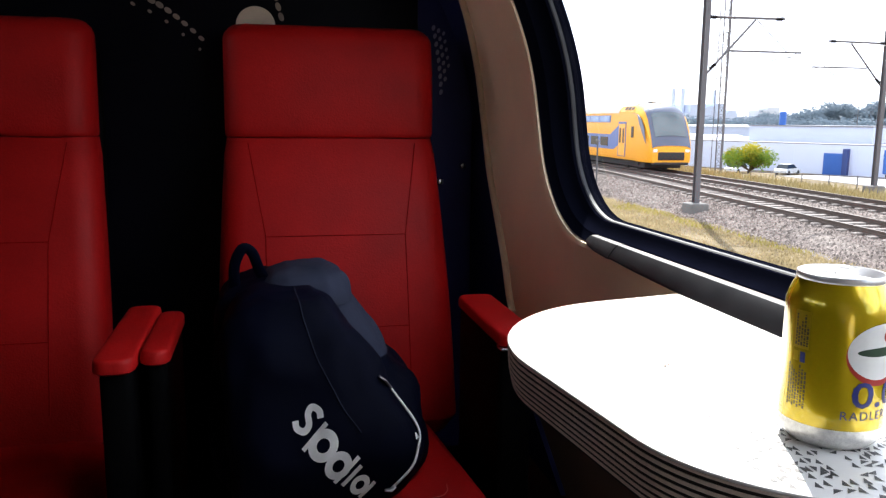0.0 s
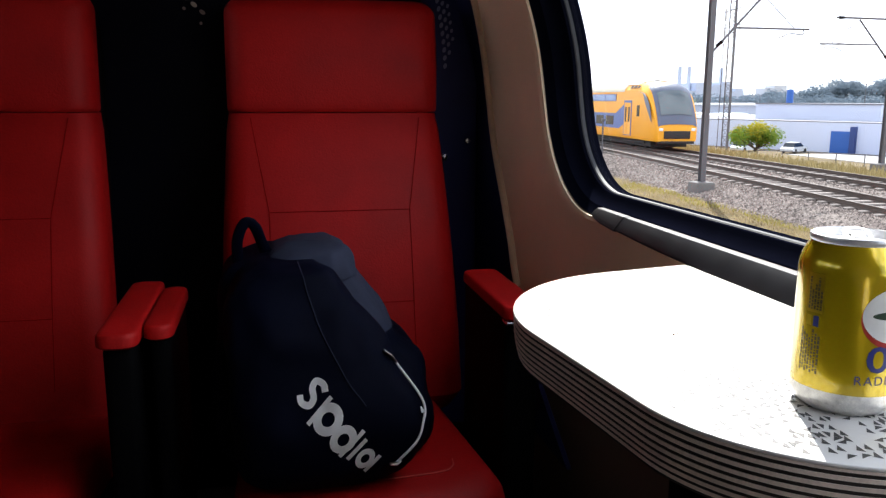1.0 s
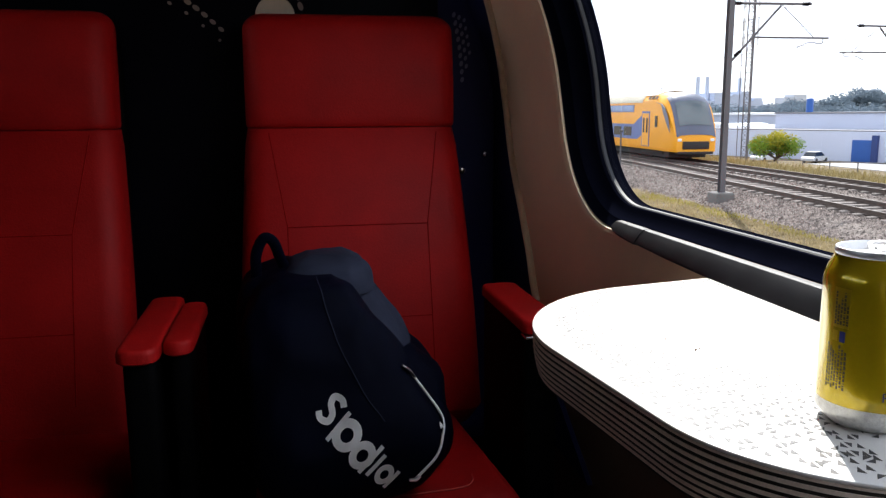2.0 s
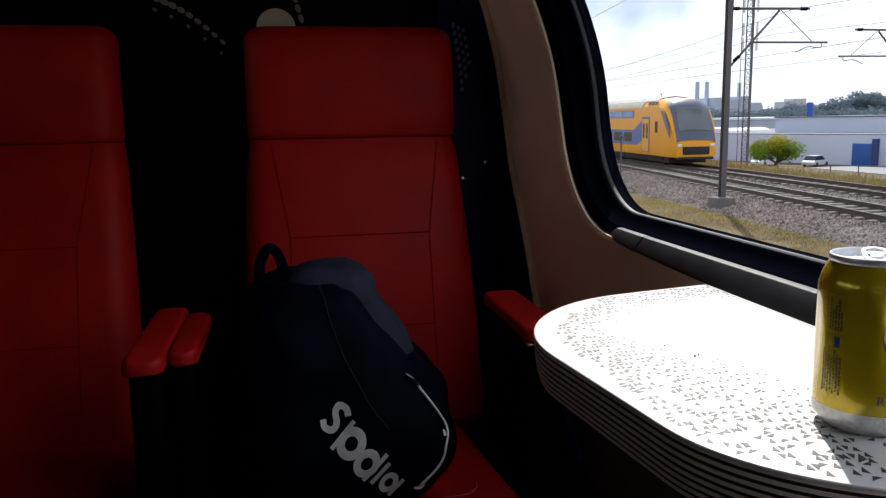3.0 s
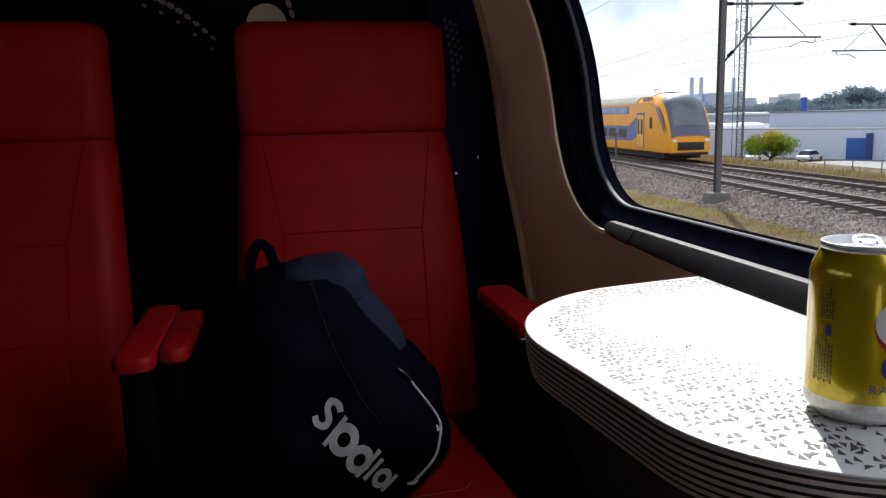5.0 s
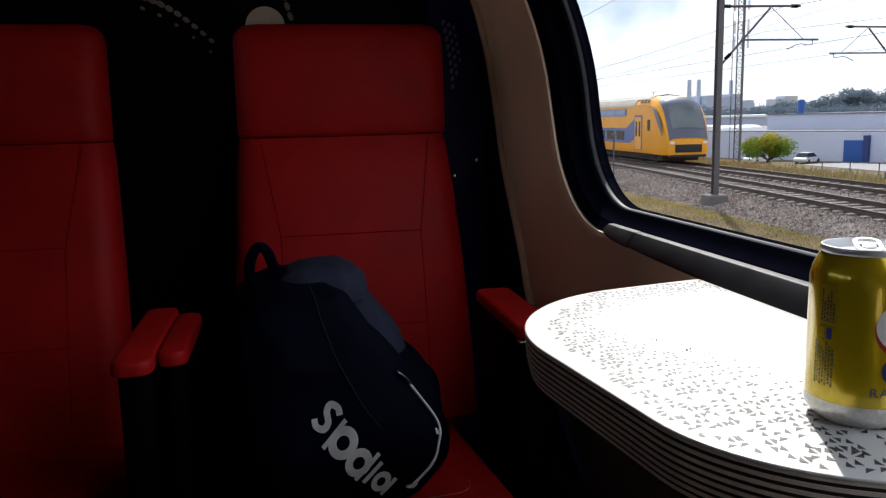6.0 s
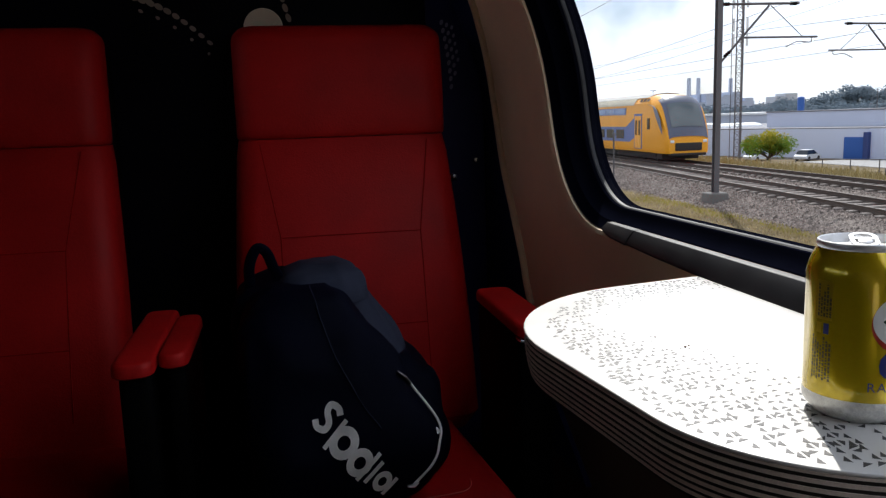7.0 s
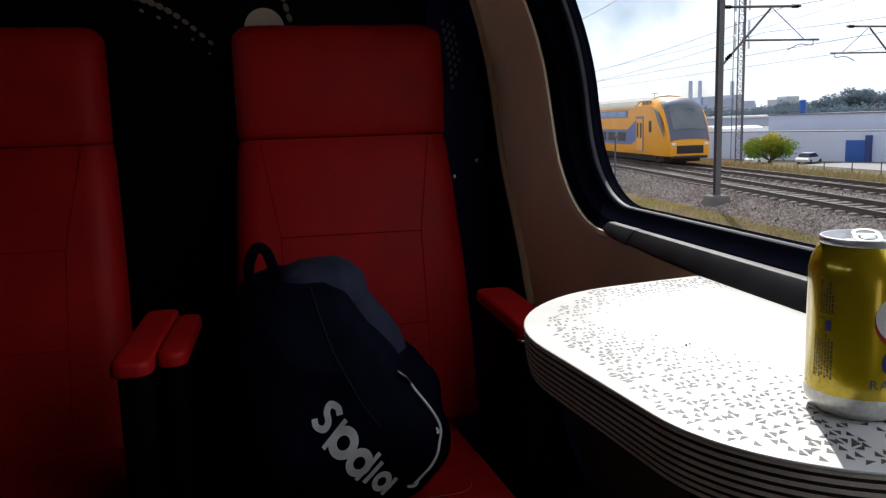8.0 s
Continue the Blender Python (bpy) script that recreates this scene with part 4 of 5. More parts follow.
for w, turn_ in ((13.02, 0.06), (16.05, 0.0)):
    def rail_x(y, w=w, turn_=turn_):
        """The centre of this track; the near one swings out a little more."""
        return track_x(w, y) + turn_ * max(-6.0, min(14.0, y - 18.0))
    tr = thing("railway_track", "rusty railway track on concrete sleepers", "railway track", "railway tracks")
    for side in (-0.57, 0.57):
        part("rail", loft([[Vector((rail_x(y) + side + px * 0.7, y, -1.315 + 0.8 * pz)) for px, pz in rail_profile()] for y in (-12, 0, 12, 20, 26, 32, 60, 130)]), RAIL, tr)
    for k in range(150):
        y = 6 + 0.52 * k
        sl = new("sleeper", sleeper_me)
        sl.parent = tr
        sl.matrix_basis = pose(rail_x(y), y, -1.335, 0, 0, -math.degrees(math.atan(LEAN)))


# ---- overhead line ----
def h_column(x, y, z0, z1, w=0.07):
    bm = box(x - w, x + w, y - 0.085, y - 0.07, z0, z1)
    box(x - w, x + w, y + 0.07, y + 0.085, z0, z1, bm=bm)
    box(x - 0.012, x + 0.012, y - 0.07, y + 0.07, z0, z1, bm=bm)
    return bm


def line_mast(x, y, side, top, foot=True, zb=-1.6):
    m = thing("line_mast", "grey steel railway line mast on a concrete foot", "line mast", "line masts")
    part("column", h_column(x, y, zb, top), MAST, m)
    if foot:
        part("concrete_foot", box(x - 0.27, x + 0.27, y - 0.27, y + 0.27, zb - 0.25, zb + 0.36, 0.05), CONCRETE, m)
    z1, z2, L = 3.72, 2.86, 2.35 * side
    arm = part("top_arm", tube([(x + 0.1 * side, y, z1), (x + L, y, z1 + 0.02)], 0.035, 8), MAST, m)
    part("stay", tube([(x + 0.1 * side, y, 2.25), (x + L * 0.62, y, z1 - 0.04)], 0.032, 8), MAST, m)
    part("lower_arm", tube([(x + L * 0.32, y, z2), (x + L * 1.25, y, z2)], 0.028, 8), MAST, m)
    part("drop_rod", tube([(x + L * 0.64, y, z1 - 0.03), (x + L * 1.05, y, z2 + 0.03)], 0.012, 6), WIRE, m)
    part("steady_arm", tube(spline([(x + L * 1.18, y, z2 - 0.02), (x + L * 1.16, y, z2 - 0.14), (x + L * 1.0, y, z2 - 0.12), (x + L * 0.85, y, z2 - 0.26)]), 0.014, 6), WIRE, m)
    for px, pz in ((x + 0.22 * side, z1), (x + 0.28 * side, 2.45), (x + L * 0.94, z1 + 0.015)):
        part("insulator", lathe([(0.0, -0.14), (0.03, -0.13), (0.06, -0.1), (0.03, -0.07), (0.06, -0.03), (0.03, 0.0), (0.06, 0.04), (0.03, 0.08), (0.0, 0.12)], 10), SHELL, m).matrix_basis = Matrix.Translation((px, y, pz)) @ Matrix.Rotation(radians(90 if pz > 3 else 50) * side, 4, "Y")
    return m


line_mast(11.5, 19.9, 1, 7.2)
line_mast(11.5 + LEAN * 52, 71.9, 1, 7.2)
line_mast(21.3, 24.6, -1, 7.2)
line_mast(21.3 + LEAN * 52, 76.6, -1, 7.2)


def wire(w, z, r, name, label, sag=0.0, span=52.0, y0=19.9):
    pts = []
    for k in range(-30, 64):
        y = 2 * k
        u = ((y - y0) / span) % 1
        pts.append((track_x(w, y), y, z - sag * 4 * u * (1 - u)))
    ob = part(name, tube(pts, r, 5), WIRE)
    return tagged(ob, label, "wire", "overhead wires")


wire(13.1, 2.62, 0.007, "contact_wire", "dark overhead contact wire above the near track")
wire(13.1, 3.74, 0.008, "messenger_wire", "dark sagging carrier wire above the near track", 0.75)
wire(16.0, 2.62, 0.007, "contact_wire", "dark overhead contact wire above the far track")
wire(16.0, 3.74, 0.008, "messenger_wire", "dark sagging carrier wire above the far track", 0.75, 52, 26.3)
wire(10.95, 5.3, 0.008, "feeder_wire", "dark feeder wire along the line masts", 0.6)
wire(21.4, 5.3, 0.008, "feeder_wire", "dark feeder wire along the far line masts", 0.6, 52, 26.3)
post = thing("marker_post", "thin dark marker post beside the track", "post")
part("rod", tube([(11.25, 26.1, -1.65), (11.25, 26.1, 0.28)], 0.03, 8), MAST, post)
part("cap", box(11.2, 11.3, 26.05, 26.15, 0.24, 0.32, 0.01), MAST, post)

# ---- lattice tower ----
tower = thing("radio_tower", "slim grey lattice radio tower with antennas", "radio tower")
TX, TY, TB, TT = 43.2, 70.0, -5.3, 16.0
legs = [(TX + 0.36 * math.cos(a), TY + 0.36 * math.sin(a)) for a in (0.3, 2.4, 4.5)]
for x, y in legs:
    part("leg", tube([(x, y, TB), (x, y, TT)], 0.06, 6), MAST, tower)
for k in range(30):
    z = TB + 0.7 * k
    bm = bmesh.new()
    for i in range(3):
        a, b = legs[i], legs[(i + 1) % 3]
        tube([(*a, z), (*b, z + 0.7)], 0.022, 4, bm=bm)
        tube([(*a, z + 0.7), (*b, z + 0.7)], 0.022, 4, bm=bm)
    part("brace", bm, MAST, tower)
for z in (7.5, 8.9, 11.0, 13.5):
    for a in (0.9, 3.0, 5.1):
        part("antenna", box(-0.09, 0.09, -0.08, 0.08, -0.6, 0.6, 0.03), SKYLIGHT, tower, "pale antenna panel").matrix_basis = pose(TX + 0.7 * math.cos(a), TY + 0.7 * math.sin(a), z)
part("cable", tube([(TX - 0.9, TY, TB), (TX - 0.9, TY, TT)], 0.035, 5), WIRE, tower)

# ---- warehouse ----
A, D = Vector((43.0, 104.0)), Vector((8.0, -19.0)).normalized()
NRM = Vector((-D.y, D.x)) * 1
if NRM.x < 0:
    NRM = -NRM
WANG = math.degrees(math.atan2(D.y, D.x))


def wall_pose(s, back=0.0, z=0.0):
    p = A + D * s + NRM * back
    return pose(p.x, p.y, z, 0, 0, WANG)


wh = thing("warehouse", "long grey industrial hall with white rooflights and a blue gate", "warehouse")


def wall_box(name, s0, s1, b0, b1, z0, z1, material, parent, label="", bevel=0.0):
    ob = part(name, box(0, s1 - s0, 0, b1 - b0, z0, z1, bevel), material, parent, label)
    ob.matrix_basis = wall_pose(s0, b0)
    return ob


for k in range(26):
    wall_box("wall_panel", -40 + 3.4 * k, -40 + 3.4 * k + 3.392, 0, 0.25, -4.6, -1.25, GREY_WALL, wh)
wall_box("rear_wall", -40, 48.4, 0.26, 30, -5.4, -1.5, GREY_WALL_2, wh)
wall_box("roof", -40, 48.4, 0.0, 30, -1.25, -1.15, ROOF, wh)
wall_box("upper_block", 22.5, 37, 5, 22, -1.15, 0.55, GREY_WALL, wh)
wall_box("upper_roof", 22.4, 37.1, 4.9, 22.1, 0.55, 0.68, ROOF, wh)
for k in range(9):
    s = -34 + 6.2 * k
    ob = part("rooflight", loft([[Vector((x, y, z)) for x, z in [(1.6 * math.cos(a), 0.52 * math.sin(a) ** 0.8) for a in [math.pi * j / 10 for j in range(11)]]] for y in (0, 9)]), SKYLIGHT, wh, "white curved rooflight")
    ob.matrix_basis = wall_pose(s, 3, -1.15)
wall_box("gate", 34.7, 36.8, -0.06, 0.02, -4.9, -2.1, BLUE, wh, "blue roller gate")
wall_box("gate_post", 36.9, 37.4, -0.5, 0.0, -5.3, -1.6, DARK_BLUE, wh, "dark blue post")
wall_box("side_door", 10.2, 11.3, -0.05, 0.02, -5.3, -1.95, DARK_BLUE, wh, "tall dark blue door")
wall_box("side_door", -9.0, -8.0, -0.05, 0.02, -5.3, -2.2, DARK_BLUE, wh, "tall dark blue door")
for k in range(9):
    wall_box("gate_rib", 34.7, 36.8, -0.09, -0.055, -4.7 + 0.28 * k, -4.66 + 0.28 * k, BLUE, wh)
tank = thing("water_tank", "small blue tank on the warehouse roof", "tank")
part("vessel", lathe([(0.36, 0), (0.4, 0.05), (0.4, 1.5), (0.3, 1.6), (0.0, 1.65)], 20), BLUE, tank)
tank.location = (60.6, 85.0, 0.68)
wh2 = thing("rear_hall", "low grey hall with a white roof edge behind the warehouse", "warehouse")
wall_box("hall_wall", -16, 20, 40, 60, -5, 0.15, GREY_WALL_2, wh2)
wall_box("white_roof_edge", -16.2, 8, 39.7, 60, 0.15, 0.5, SKYLIGHT, wh2)
wh3 = thing("brick_hall", "low brown hall behind the warehouse", "warehouse")
wall_box("hall_wall", 38, 58, 30, 44, -5, 0.5, mat("brown_brick", (0.22, 0.10, 0.07), 0.9, scale=0.3), wh3)
wall_box("roof_strip", 37.8, 58.2, 29.8, 44, 0.5, 0.8, SKYLIGHT, wh3)
tagged(part("yard_pavement", box(50, 66, 38, 70, -4.34, -4.26), mat("pale_paving", (0.32, 0.31, 0.30), 0.9, var=0.15, scale=0.3)), "pale paved yard before the warehouse", "pavement", kind="structure")
fence = thing("fence", "grey steel fence on the yard beyond the tracks", "fence")
for k in range(14):
    x, y = 38 + 1.2 * k, 57 - 1.55 * k
    part("post", tube([(x, y, -4.35), (x, y, -2.9)], 0.04, 6), MAST, fence)
part("top_rail", tube([(38, 57, -2.95), (38 + 15.6, 57 - 20.15, -2.95)], 0.035, 6), MAST, fence)


def parked_car(x, y, z, turn, label):
    c = thing("car", label, "car", "parked cars", at=(x, y, z))
    c.rotation_euler = (0, 0, radians(turn))
    c.scale = (0.76, 0.76, 0.76)
    body = [(-2.1, 0.25), (-2.15, 0.6), (-1.9, 0.8), (-1.2, 0.88), (1.3, 0.86), (2.0, 0.68), (2.1, 0.3)]
    part("body", loft([[Vector((px, yy, pz)) for px, pz in body] for yy in (-0.85, 0.85)]), WHITE_PAINT, c)
    cab = [(-1.7, 0.86), (-1.3, 1.36), (0.2, 1.42), (1.1, 0.88)]
    part("cabin", loft([[Vector((px, yy * (1 if pz < 1 else 0.85), pz)) for px, pz in cab] for yy in (-0.8, 0.8)]), CAR_GLASS, c, "dark windows")
    part("roof", box(-1.25, 0.25, -0.66, 0.66, 1.38, 1.45, 0.02), WHITE_PAINT, c)
    for px in (-1.3, 1.3):
        for yy in (-0.8, 0.8):
            part("wheel", tube([(px, yy - 0.1, 0.3), (px, yy + 0.1, 0.3)], 0.31, 14), TYRE, c)
    return c


parked_car(52.3, 72.0, -4.3, 28, "white car parked by the warehouse")
parked_car(48.6, 75.0, -4.3, 24, "white car parked by the warehouse")
truck = thing("truck", "blue truck standing on the yard", "truck", at=(58.5, 60.5, -4.3))
truck.rotation_euler = (0, 0, radians(-60))
part("cab", box(-3.6, -1.8, -1.1, 1.1, 0.6, 2.9, 0.12), BLUE, truck)
part("windscreen", box(-3.64, -3.5, -0.95, 0.95, 1.7, 2.5, 0.03), CAR_GLASS, truck)
part("load_box", box(-1.5, 4.0, -1.15, 1.15, 0.9, 2.7, 0.05), BLUE, truck)
for px in (-2.8, 1.5, 2.8):
    for yy in (-1.0, 1.0):
        part("wheel", tube([(px, yy - 0.15, 0.5), (px, yy + 0.15, 0.5)], 0.5, 14), TYRE, truck)


# ---- trees and distance ----
def leafy(name, clumps, n, size, material, parent=None, seed=1):
    """A crown of many small leaves round several clump centres (x, y, z, radius)."""
    r = random.Random(seed)
    verts, faces = [], []
    for _ in range(n):
        cx, cy, cz, rad = r.choice(clumps)
        v = Vector((r.gauss(0, 1), r.gauss(0, 1), r.gauss(0, 0.8)))
        v = v.normalized() * rad * r.uniform(0.55, 1.08)
        c = Vector((cx, cy, cz)) + v
        a = Vector((r.gauss(0, 1), r.gauss(0, 1), r.gauss(0, 1))).normalized()
        b = a.orthogonal().normalized()
        s = size * r.uniform(0.6, 1.4)
        i = len(verts)
        verts += [c - a * s, c + b * s * 0.5, c + a * s, c - b * s * 0.5]
        faces.append((i, i + 1, i + 2, i + 3))
    me = bpy.data.meshes.new(name)
    me.from_pydata(verts, [], faces)
    me.materials.append(material)
    ob = new(name, me)
    ob.parent = parent
    return ob


def tree(x, y, z, h, spread, material, label, seed, leaves=2600):
    r = random.Random(seed)
    t = thing("tree", label, "tree", "trees")
    bm = tube(spline([(x, y, z), (x + 0.1, y, z + h * 0.25), (x, y, z + h * 0.45)], 5), [0.16 * (1 - 0.05 * k) for k in range(11)], 8)
    clumps = []
    for k in range(11):
        a = 2.4 * k
        rr = spread * (0.25 + 0.65 * r.random())
        p = (x + rr * math.cos(a), y + rr * math.sin(a), z + h * r.uniform(0.66, 0.80))
        tube([(x, y, z + h * 0.4), ((x + p[0]) / 2, (y + p[1]) / 2, z + h * 0.55), p], [0.07, 0.05, 0.02], 5, bm=bm)
        clumps.append((*p, spread * r.uniform(0.22, 0.4)))
    clumps.append((x, y, z + h * 0.82, spread * 0.4))
    part("trunk", bm, BARK, t)
    leafy("crown", clumps, int(leaves * 0.62), 0.11, material, t, seed)
    tips = [(a_, b_, c_ + 0.3 * d_, d_ * 0.9) for a_, b_, c_, d_ in clumps[1::2] + clumps[-1:]]
    tagged(leafy("yellow_leaves", tips, int(leaves * 0.38), 0.11, LEAF_YELLOW, t, seed + 1), "yellow-green leaves on the raised clumps")
    return t


tree(40.9, 61.5, -4.4, 3.05, 2.45, LEAF, "broad yellow-green tree on the slope beyond the tracks", 3, 7000)


def woods(name, y, x0, x1, z0, top, n, size, label, material, seed):
    r = random.Random(seed)
    clumps = []
    for k in range(n):
        x = x0 + (x1 - x0) * k / n
        h = top(x)
        for j in range(4):
            clumps.append((x + r.uniform(-6, 6), y + r.uniform(-15, 15), z0 + (h - z0) * (0.15 + 0.26 * j), 3.2 + 2.4 * r.random()))
    return tagged(leafy(name, clumps, n * 1500, size, material, None, seed), label, "woods", kind="stuff")


woods("hazed_woods", 330, 90, 330, -5, lambda x: -0.6 + 1.8 * noise.noise(Vector((x * 0.03, 1, 0))), 70, 0.65, "line of far trees, haze put into their colour", HAZED_TREE, 11)
woods("hill_woods", 420, 290, 460, -5, lambda x: 3 + 7.5 * max(0, min(1, (x - 300) / 45)) + 1.2 * noise.noise(Vector((x * 0.04, 5, 0))), 55, 0.8, "wooded hill in the distance, haze put into its colour", HAZED_TREE, 12)
woods("near_bushes", 150, 50, 84, -5, lambda x: -1.6 + 1.4 * noise.noise(Vector((x * 0.09, 3, 0))), 16, 0.28, "bushes beyond the warehouse roofs", LEAF_DARK, 13)

plant = thing("power_station", "far grey-blue power station with tall chimneys", "power station")
for x, w, z in ((350, 34, 9), (375, 20, 13), (396, 26, 9), (330, 16, 7), (366, 8, 16), (383, 10, 14.5), (391, 9, 17), (404, 8, 11.5), (341, 6, 11)):
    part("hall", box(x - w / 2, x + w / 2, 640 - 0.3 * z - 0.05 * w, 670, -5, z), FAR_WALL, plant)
for x, top in ((351, 30), (360, 30), (391, 29)):
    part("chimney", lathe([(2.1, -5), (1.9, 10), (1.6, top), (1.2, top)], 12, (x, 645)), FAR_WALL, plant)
for x, w, z in ((437, 9, 12), (448, 12, 14.5), (420, 14, 6)):
    block_ = thing("far_block", "far pale block of flats", "building", "far buildings")
    part("wall", box(x - w / 2, x + w / 2, 640, 655, -5, z), mat("pale_block", (0.5, 0.52, 0.56), 0.8, scale=0.05, bump=0), block_)
for x, y, z in ((118, 240, 8), (108, 232, 4.5), (205, 245, 7)):
    lp = thing("lamp_post", "thin tall lamp post in the distance", "lamp post", "lamp posts")
    part("pole", tube([(x, y, -5), (x, y, z)], [0.16, 0.1], 6), MAST, lp)
    part("lamp_head", box(x - 1.1, x + 1.1, y - 0.2, y + 0.2, z, z + 0.18, 0.05), MAST, lp)

# ---- yellow and blue double-deck train on the far track ----
BLUE_GLASS = mat("blue_tinted_glass", (0.16, 0.27, 0.5), 0.15, var=0.25, scale=1)
TRAIN_CREAM = mat("train_roof_edge", (0.62, 0.56, 0.42), 0.5, var=0.12, scale=0.8)
NOSE_GREY = mat("dark_nose_mask", (0.10, 0.115, 0.165), 0.35, var=0.2, scale=1)
SCREEN = mat("grey_green_windscreen", (0.13, 0.155, 0.165), 0.12, var=0.2, scale=1)


def coach(y0, nose, label):
    t = thing("train_coach", label, "train", "double-deck train")
    HW, L = 1.08, 19.4
    M = pose(track_x(16.05, y0), y0, -1.22, 0, 0, -math.degrees(math.atan(LEAN)))

    def put(name, bm, material, parent=None, lab="", angle=35):
        ob = part(name, bm, material, parent or t, lab, angle)
        ob.matrix_basis = M if parent is None else Matrix()
        return ob

    def sec(y, k=1.0, top=2.62, low=0.42, roof=3.02):
        """One ring round the body at y: sides, shoulders and roof."""
        pts = [(-HW * 0.97 * k, low), (-HW * k, low + 0.12), (-HW * k, low + (top - low) * 0.75), (-HW * 0.985 * k, top), (-HW * 0.80 * k, top + (roof - top) * 0.62), (-HW * 0.45 * k, top + (roof - top) * 0.93), (0, roof)]
        return [Vector((x, y, z)) for x, z in pts + [(-x, z) for x, z in pts[-2::-1]]]

    nose_rows = [sec(-0.02, 0.80, 0.98, 0.40, 1.06), sec(0.05, 0.86, 1.18, 0.40, 1.30), sec(0.30, 0.91, 1.62, 0.40, 1.86), sec(0.62, 0.945, 2.05, 0.40, 2.40), sec(0.92, 0.965, 2.34, 0.40, 2.72), sec(1.25, 0.98, 2.50, 0.40, 2.90), sec(1.7, 0.99, 2.58, 0.42, 2.98), sec(2.3)]
    put("car_body", loft((nose_rows if nose else [sec(0.0)]) + [sec(L)]), TRAIN_YELLOW)
    # roof and its pale edge lie on the shoulders
    y_r = 3.6 if nose else 0.0
    put("roof", loft([[Vector((x, y, z)) for x, z in ((-0.90, 2.87), (-0.52, 3.02), (0, 3.08), (0.52, 3.02), (0.90, 2.87))] for y in (2.35 if nose else 0.0, L)], closed=False, caps=False), TRAIN_ROOF, lab="grey roof")
    put("roof_edge", loft([[Vector((x, y, z)) for x, z in ((-1.085, 2.56), (-1.07, 2.66), (-0.885, 2.875), (-0.84, 2.85))] for y in (y_r, L)], closed=False, caps=False), TRAIN_CREAM, lab="pale roof edge")

    def plate(name, outline, d, material, lab="", parent=None):
        """A thin raised plate on the side, from an outline of (y, z)."""
        return put(name, loft([[Vector((-HW - e, y, z)) for y, z in outline] for e in (-0.02, d)]), material, parent, lab)

    def rect(a_, b_, z0, z1):
        return [(a_, z0), (b_, z0), (b_, z1), (a_, z1)]

    d0 = 2.7 if nose else 1.4  # the near door
    d1 = L - 2.6               # the far door
    plate("blue_band", [(d0 + 0.9, 1.98), (d0 + 0.9, 1.05), (d0 + 1.5, 0.84), (d1 - 1.4, 0.84), (d1 - 0.1, 1.12), (d1 - 0.1, 1.98), (d1 - 1.2, 1.55), (d0 + 2.0, 1.55)], 0.010, TRAIN_BLUE, "blue lower band")
    plate("blue_panel", rect(d1 + 0.9, L - 0.15, 1.12, 1.98), 0.010, TRAIN_BLUE)
    if not nose:
        plate("blue_panel", rect(0.15, d0 - 0.1, 1.12, 1.98), 0.010, TRAIN_BLUE)
    strip = plate("window_strip", [(d0 + 2.0, 2.12), (d1 - 1.5, 2.12), (d1 - 1.3, 2.46), (d0 + 2.0, 2.46)], 0.012, TRAIN_BLUE, "blue upper window strip")
    n_win = 7
    step = (d1 - 1.7 - d0 - 2.15) / n_win
    for k in range(n_win):
        a_ = d0 + 2.15 + step * k
        plate("upper_window", rect(a_, a_ + step - 0.14, 2.17, 2.42), 0.020, BLUE_GLASS, "bluish upper window", strip)
        plate("lower_window", rect(a_ + 0.1, a_ + step - 0.25, 0.98, 1.42), 0.018, CAR_GLASS)
    for a_ in (d0, d1):
        door = plate("door_surround", rect(a_ - 0.08, a_ + 0.88, 0.55, 2.16), 0.016, TRAIN_BLUE, "blue door surround")
        for q in (0.0, 0.41):
            plate("door_leaf", rect(a_ + q, a_ + q + 0.39, 0.58, 2.06), 0.026, TRAIN_YELLOW, "yellow door leaf", door)
            plate("door_glass", rect(a_ + q + 0.10, a_ + q + 0.29, 1.18, 1.86), 0.032, CAR_GLASS, "", door)
    for k in range(3):
        a_ = (1.9 if nose else 0.5) + 0.42 * k
        put("roof_vent", loft([[Vector((x, y, z)) for x, z in ((-1.02, 2.70), (-0.91, 2.83))] for y in (a_, a_ + 0.30)], closed=False, caps=False), UNDER, lab="dark roof vent").location.x -= 0.03
    put("underframe", box(-0.86, 0.86, 0.8, L - 0.1, 0.12, 0.46, 0.03), UNDER)
    for y in (1.9, 3.5, L - 3.5, L - 1.9):
        for sx in (-0.6, 0.6):
            put("wheel", tube([(sx - 0.05, y, 0.33), (sx + 0.05, y, 0.33)], 0.33, 16), UNDER)
    for y in (2.7, L - 2.7):
        put("bogie_frame", box(-0.92, -0.80, y - 1.3, y + 1.3, 0.24, 0.46, 0.03), UNDER)
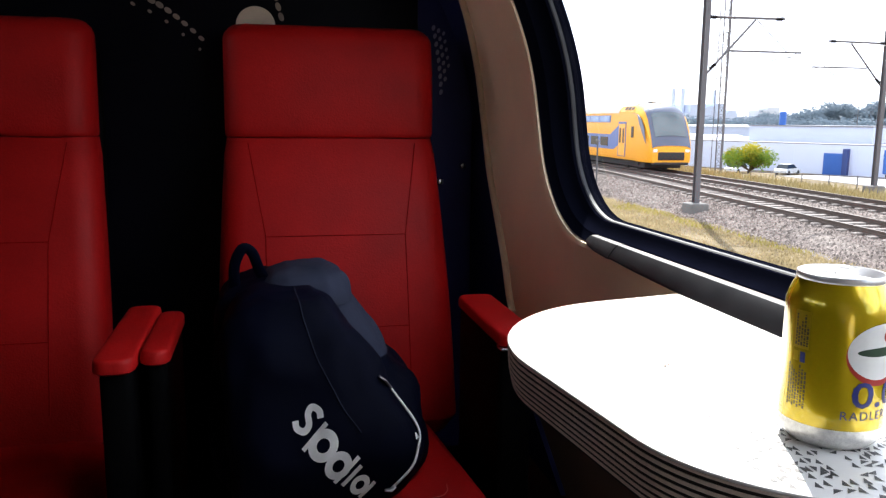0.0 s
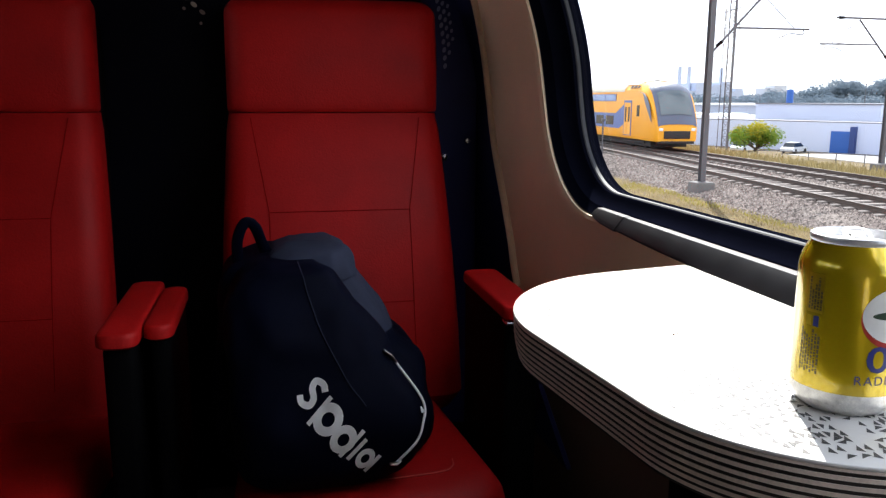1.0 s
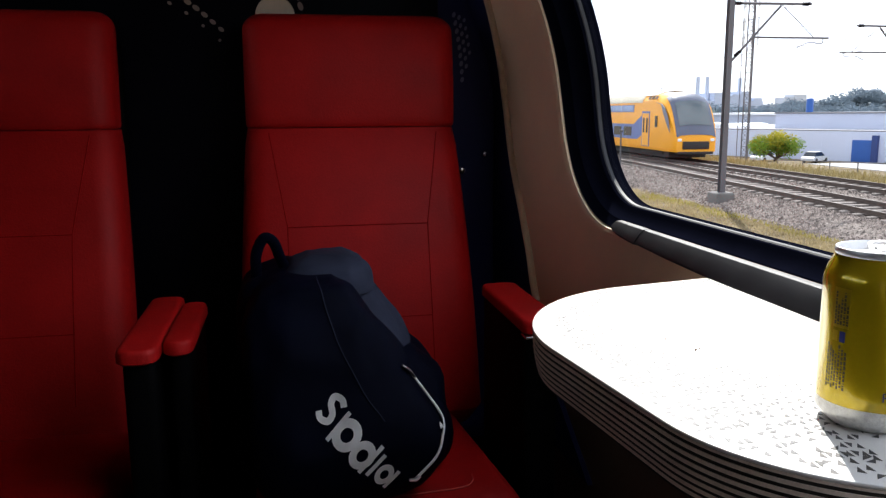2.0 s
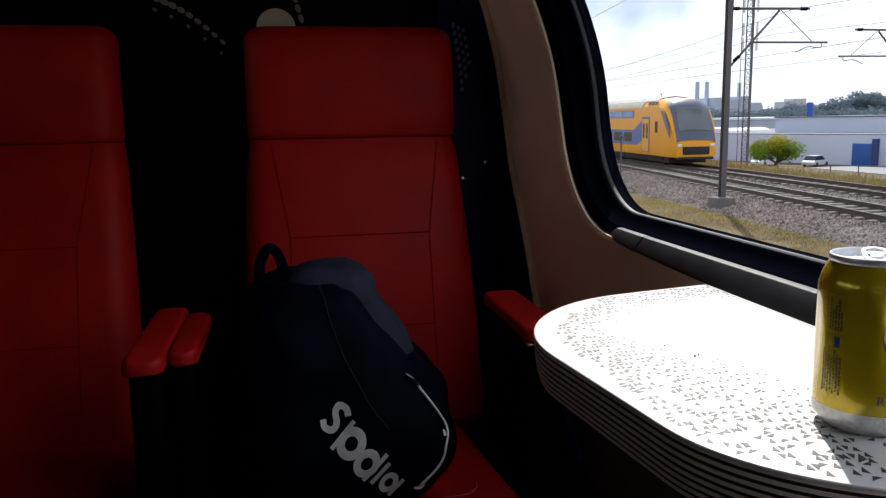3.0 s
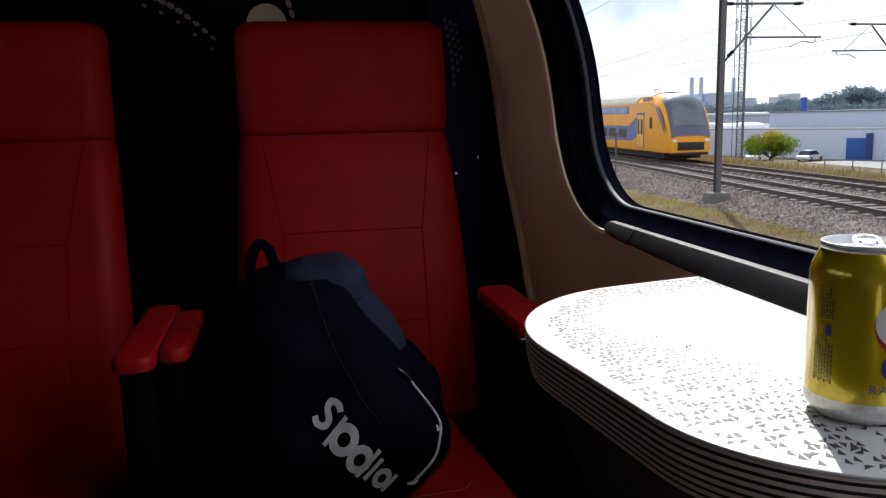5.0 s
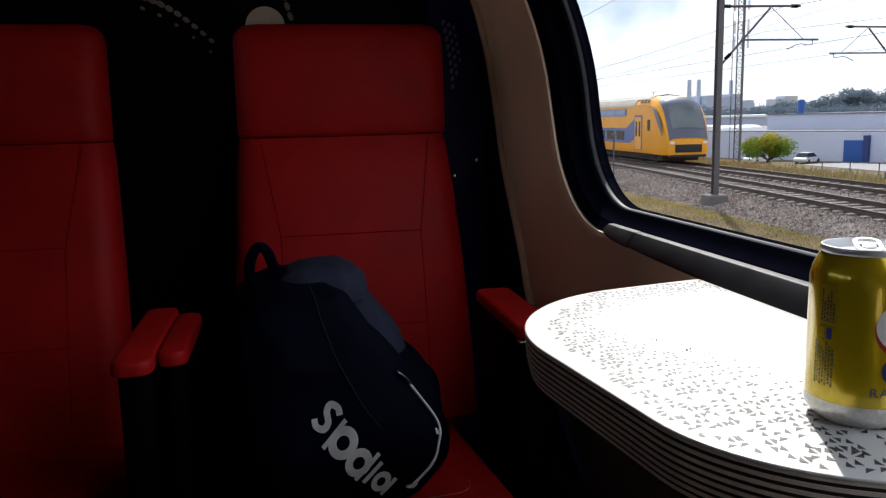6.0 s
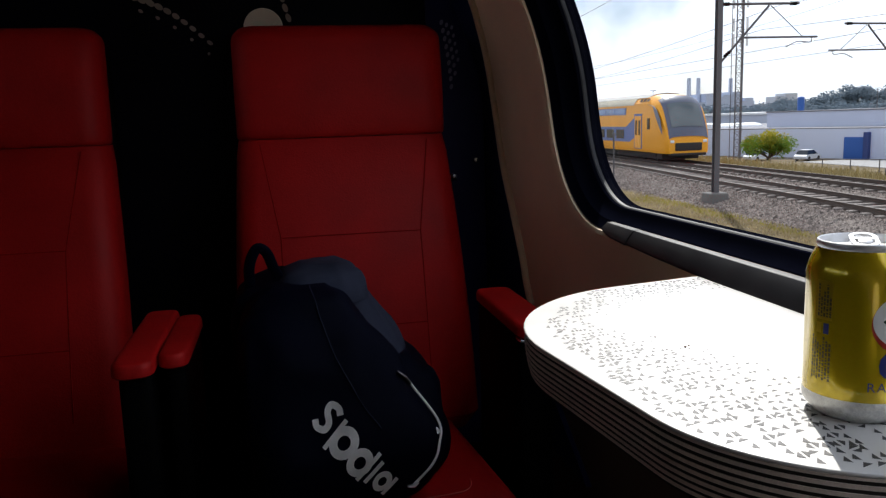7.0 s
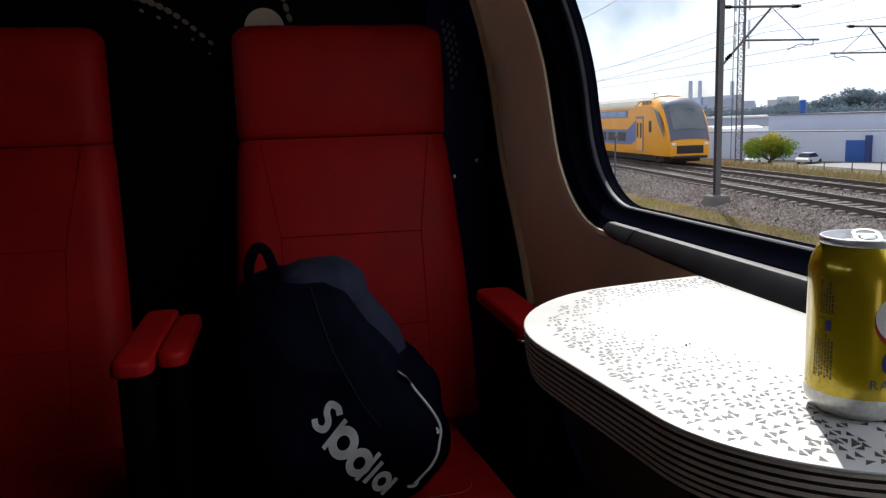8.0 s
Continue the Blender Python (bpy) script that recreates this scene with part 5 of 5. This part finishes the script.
    if nose:
        def slope(x, y):
            """A place just before the raked front of the nose."""
            row = nose_rows
            for p, q in zip(row, row[1:]):
                if p[0].y <= y <= q[0].y:
                    u = (y - p[0].y) / (q[0].y - p[0].y)
                    ring = [a_.lerp(b_, u) for a_, b_ in zip(p, q)]
                    break
            xs = ring[3:10]
            for a_, b_ in zip(xs, xs[1:]):
                if a_.x <= x <= b_.x:
                    w_ = (x - a_.x) / (b_.x - a_.x)
                    return Vector((x, y - 0.03, a_.z + (b_.z - a_.z) * w_ + 0.02))
            return Vector((x, y - 0.03, xs[0].z if x < 0 else xs[-1].z))

        def front(name, half, ya, yb, lift, material, lab):
            rows_ = [[slope(-half + 2 * half * i / 10, ya + (yb - ya) * j / 8) + Vector((0, -lift, lift * 0.5)) for i in range(11)] for j in range(9)]
            return put(name, loft(rows_, closed=False, caps=False), material, lab=lab)

        front("nose_mask", 0.88, 0.0, 1.3, 0.0, NOSE_GREY, "dark blue-grey nose mask")
        front("windscreen", 0.72, 0.16, 0.80, 0.02, SCREEN, "grey-green windscreen")
        plate("mask_side", [(0.30, 1.25), (0.75, 1.70), (1.1, 2.10), (1.35, 2.46), (2.0, 2.56), (1.25, 2.46), (0.9, 2.28), (0.55, 1.9)], 0.008, NOSE_GREY)
        put("grille", box(-0.60, 0.60, -0.075, 0.02, 0.52, 0.86, 0.03), UNDER, lab="dark front grille")
        put("bumper", box(-0.80, 0.80, -0.06, 0.3, 0.30, 0.42, 0.03), UNDER)
        plate("cab_window", rect(1.72, 1.98, 1.45, 1.95), 0.014, CAR_GLASS)
        for sx in (-0.74, 0.74):
            put("headlight", box(sx - 0.09, sx + 0.09, -0.05, 0.05, 0.86, 0.98, 0.02), SKYLIGHT, lab="pale headlight")
    else:
        put("gangway", box(-0.9, 0.9, -0.22, 0.02, 0.5, 2.9, 0.05), UNDER, lab="dark gangway between the coaches")
    return t


coach(32.0, True, "yellow and blue double-deck train coach with a rounded nose")
coach(51.6, False, "yellow and blue double-deck train coach")

# the outside takes its true size
OUT = Matrix.Translation(OUT_EYE) @ Matrix.Scale(OUT_SCALE, 4) @ Matrix.Translation(-OUT_EYE)
for ob in [o for o in scene.objects if o.parent is None and o.name not in INSIDE]:
    ob.matrix_basis = OUT @ ob.matrix_basis
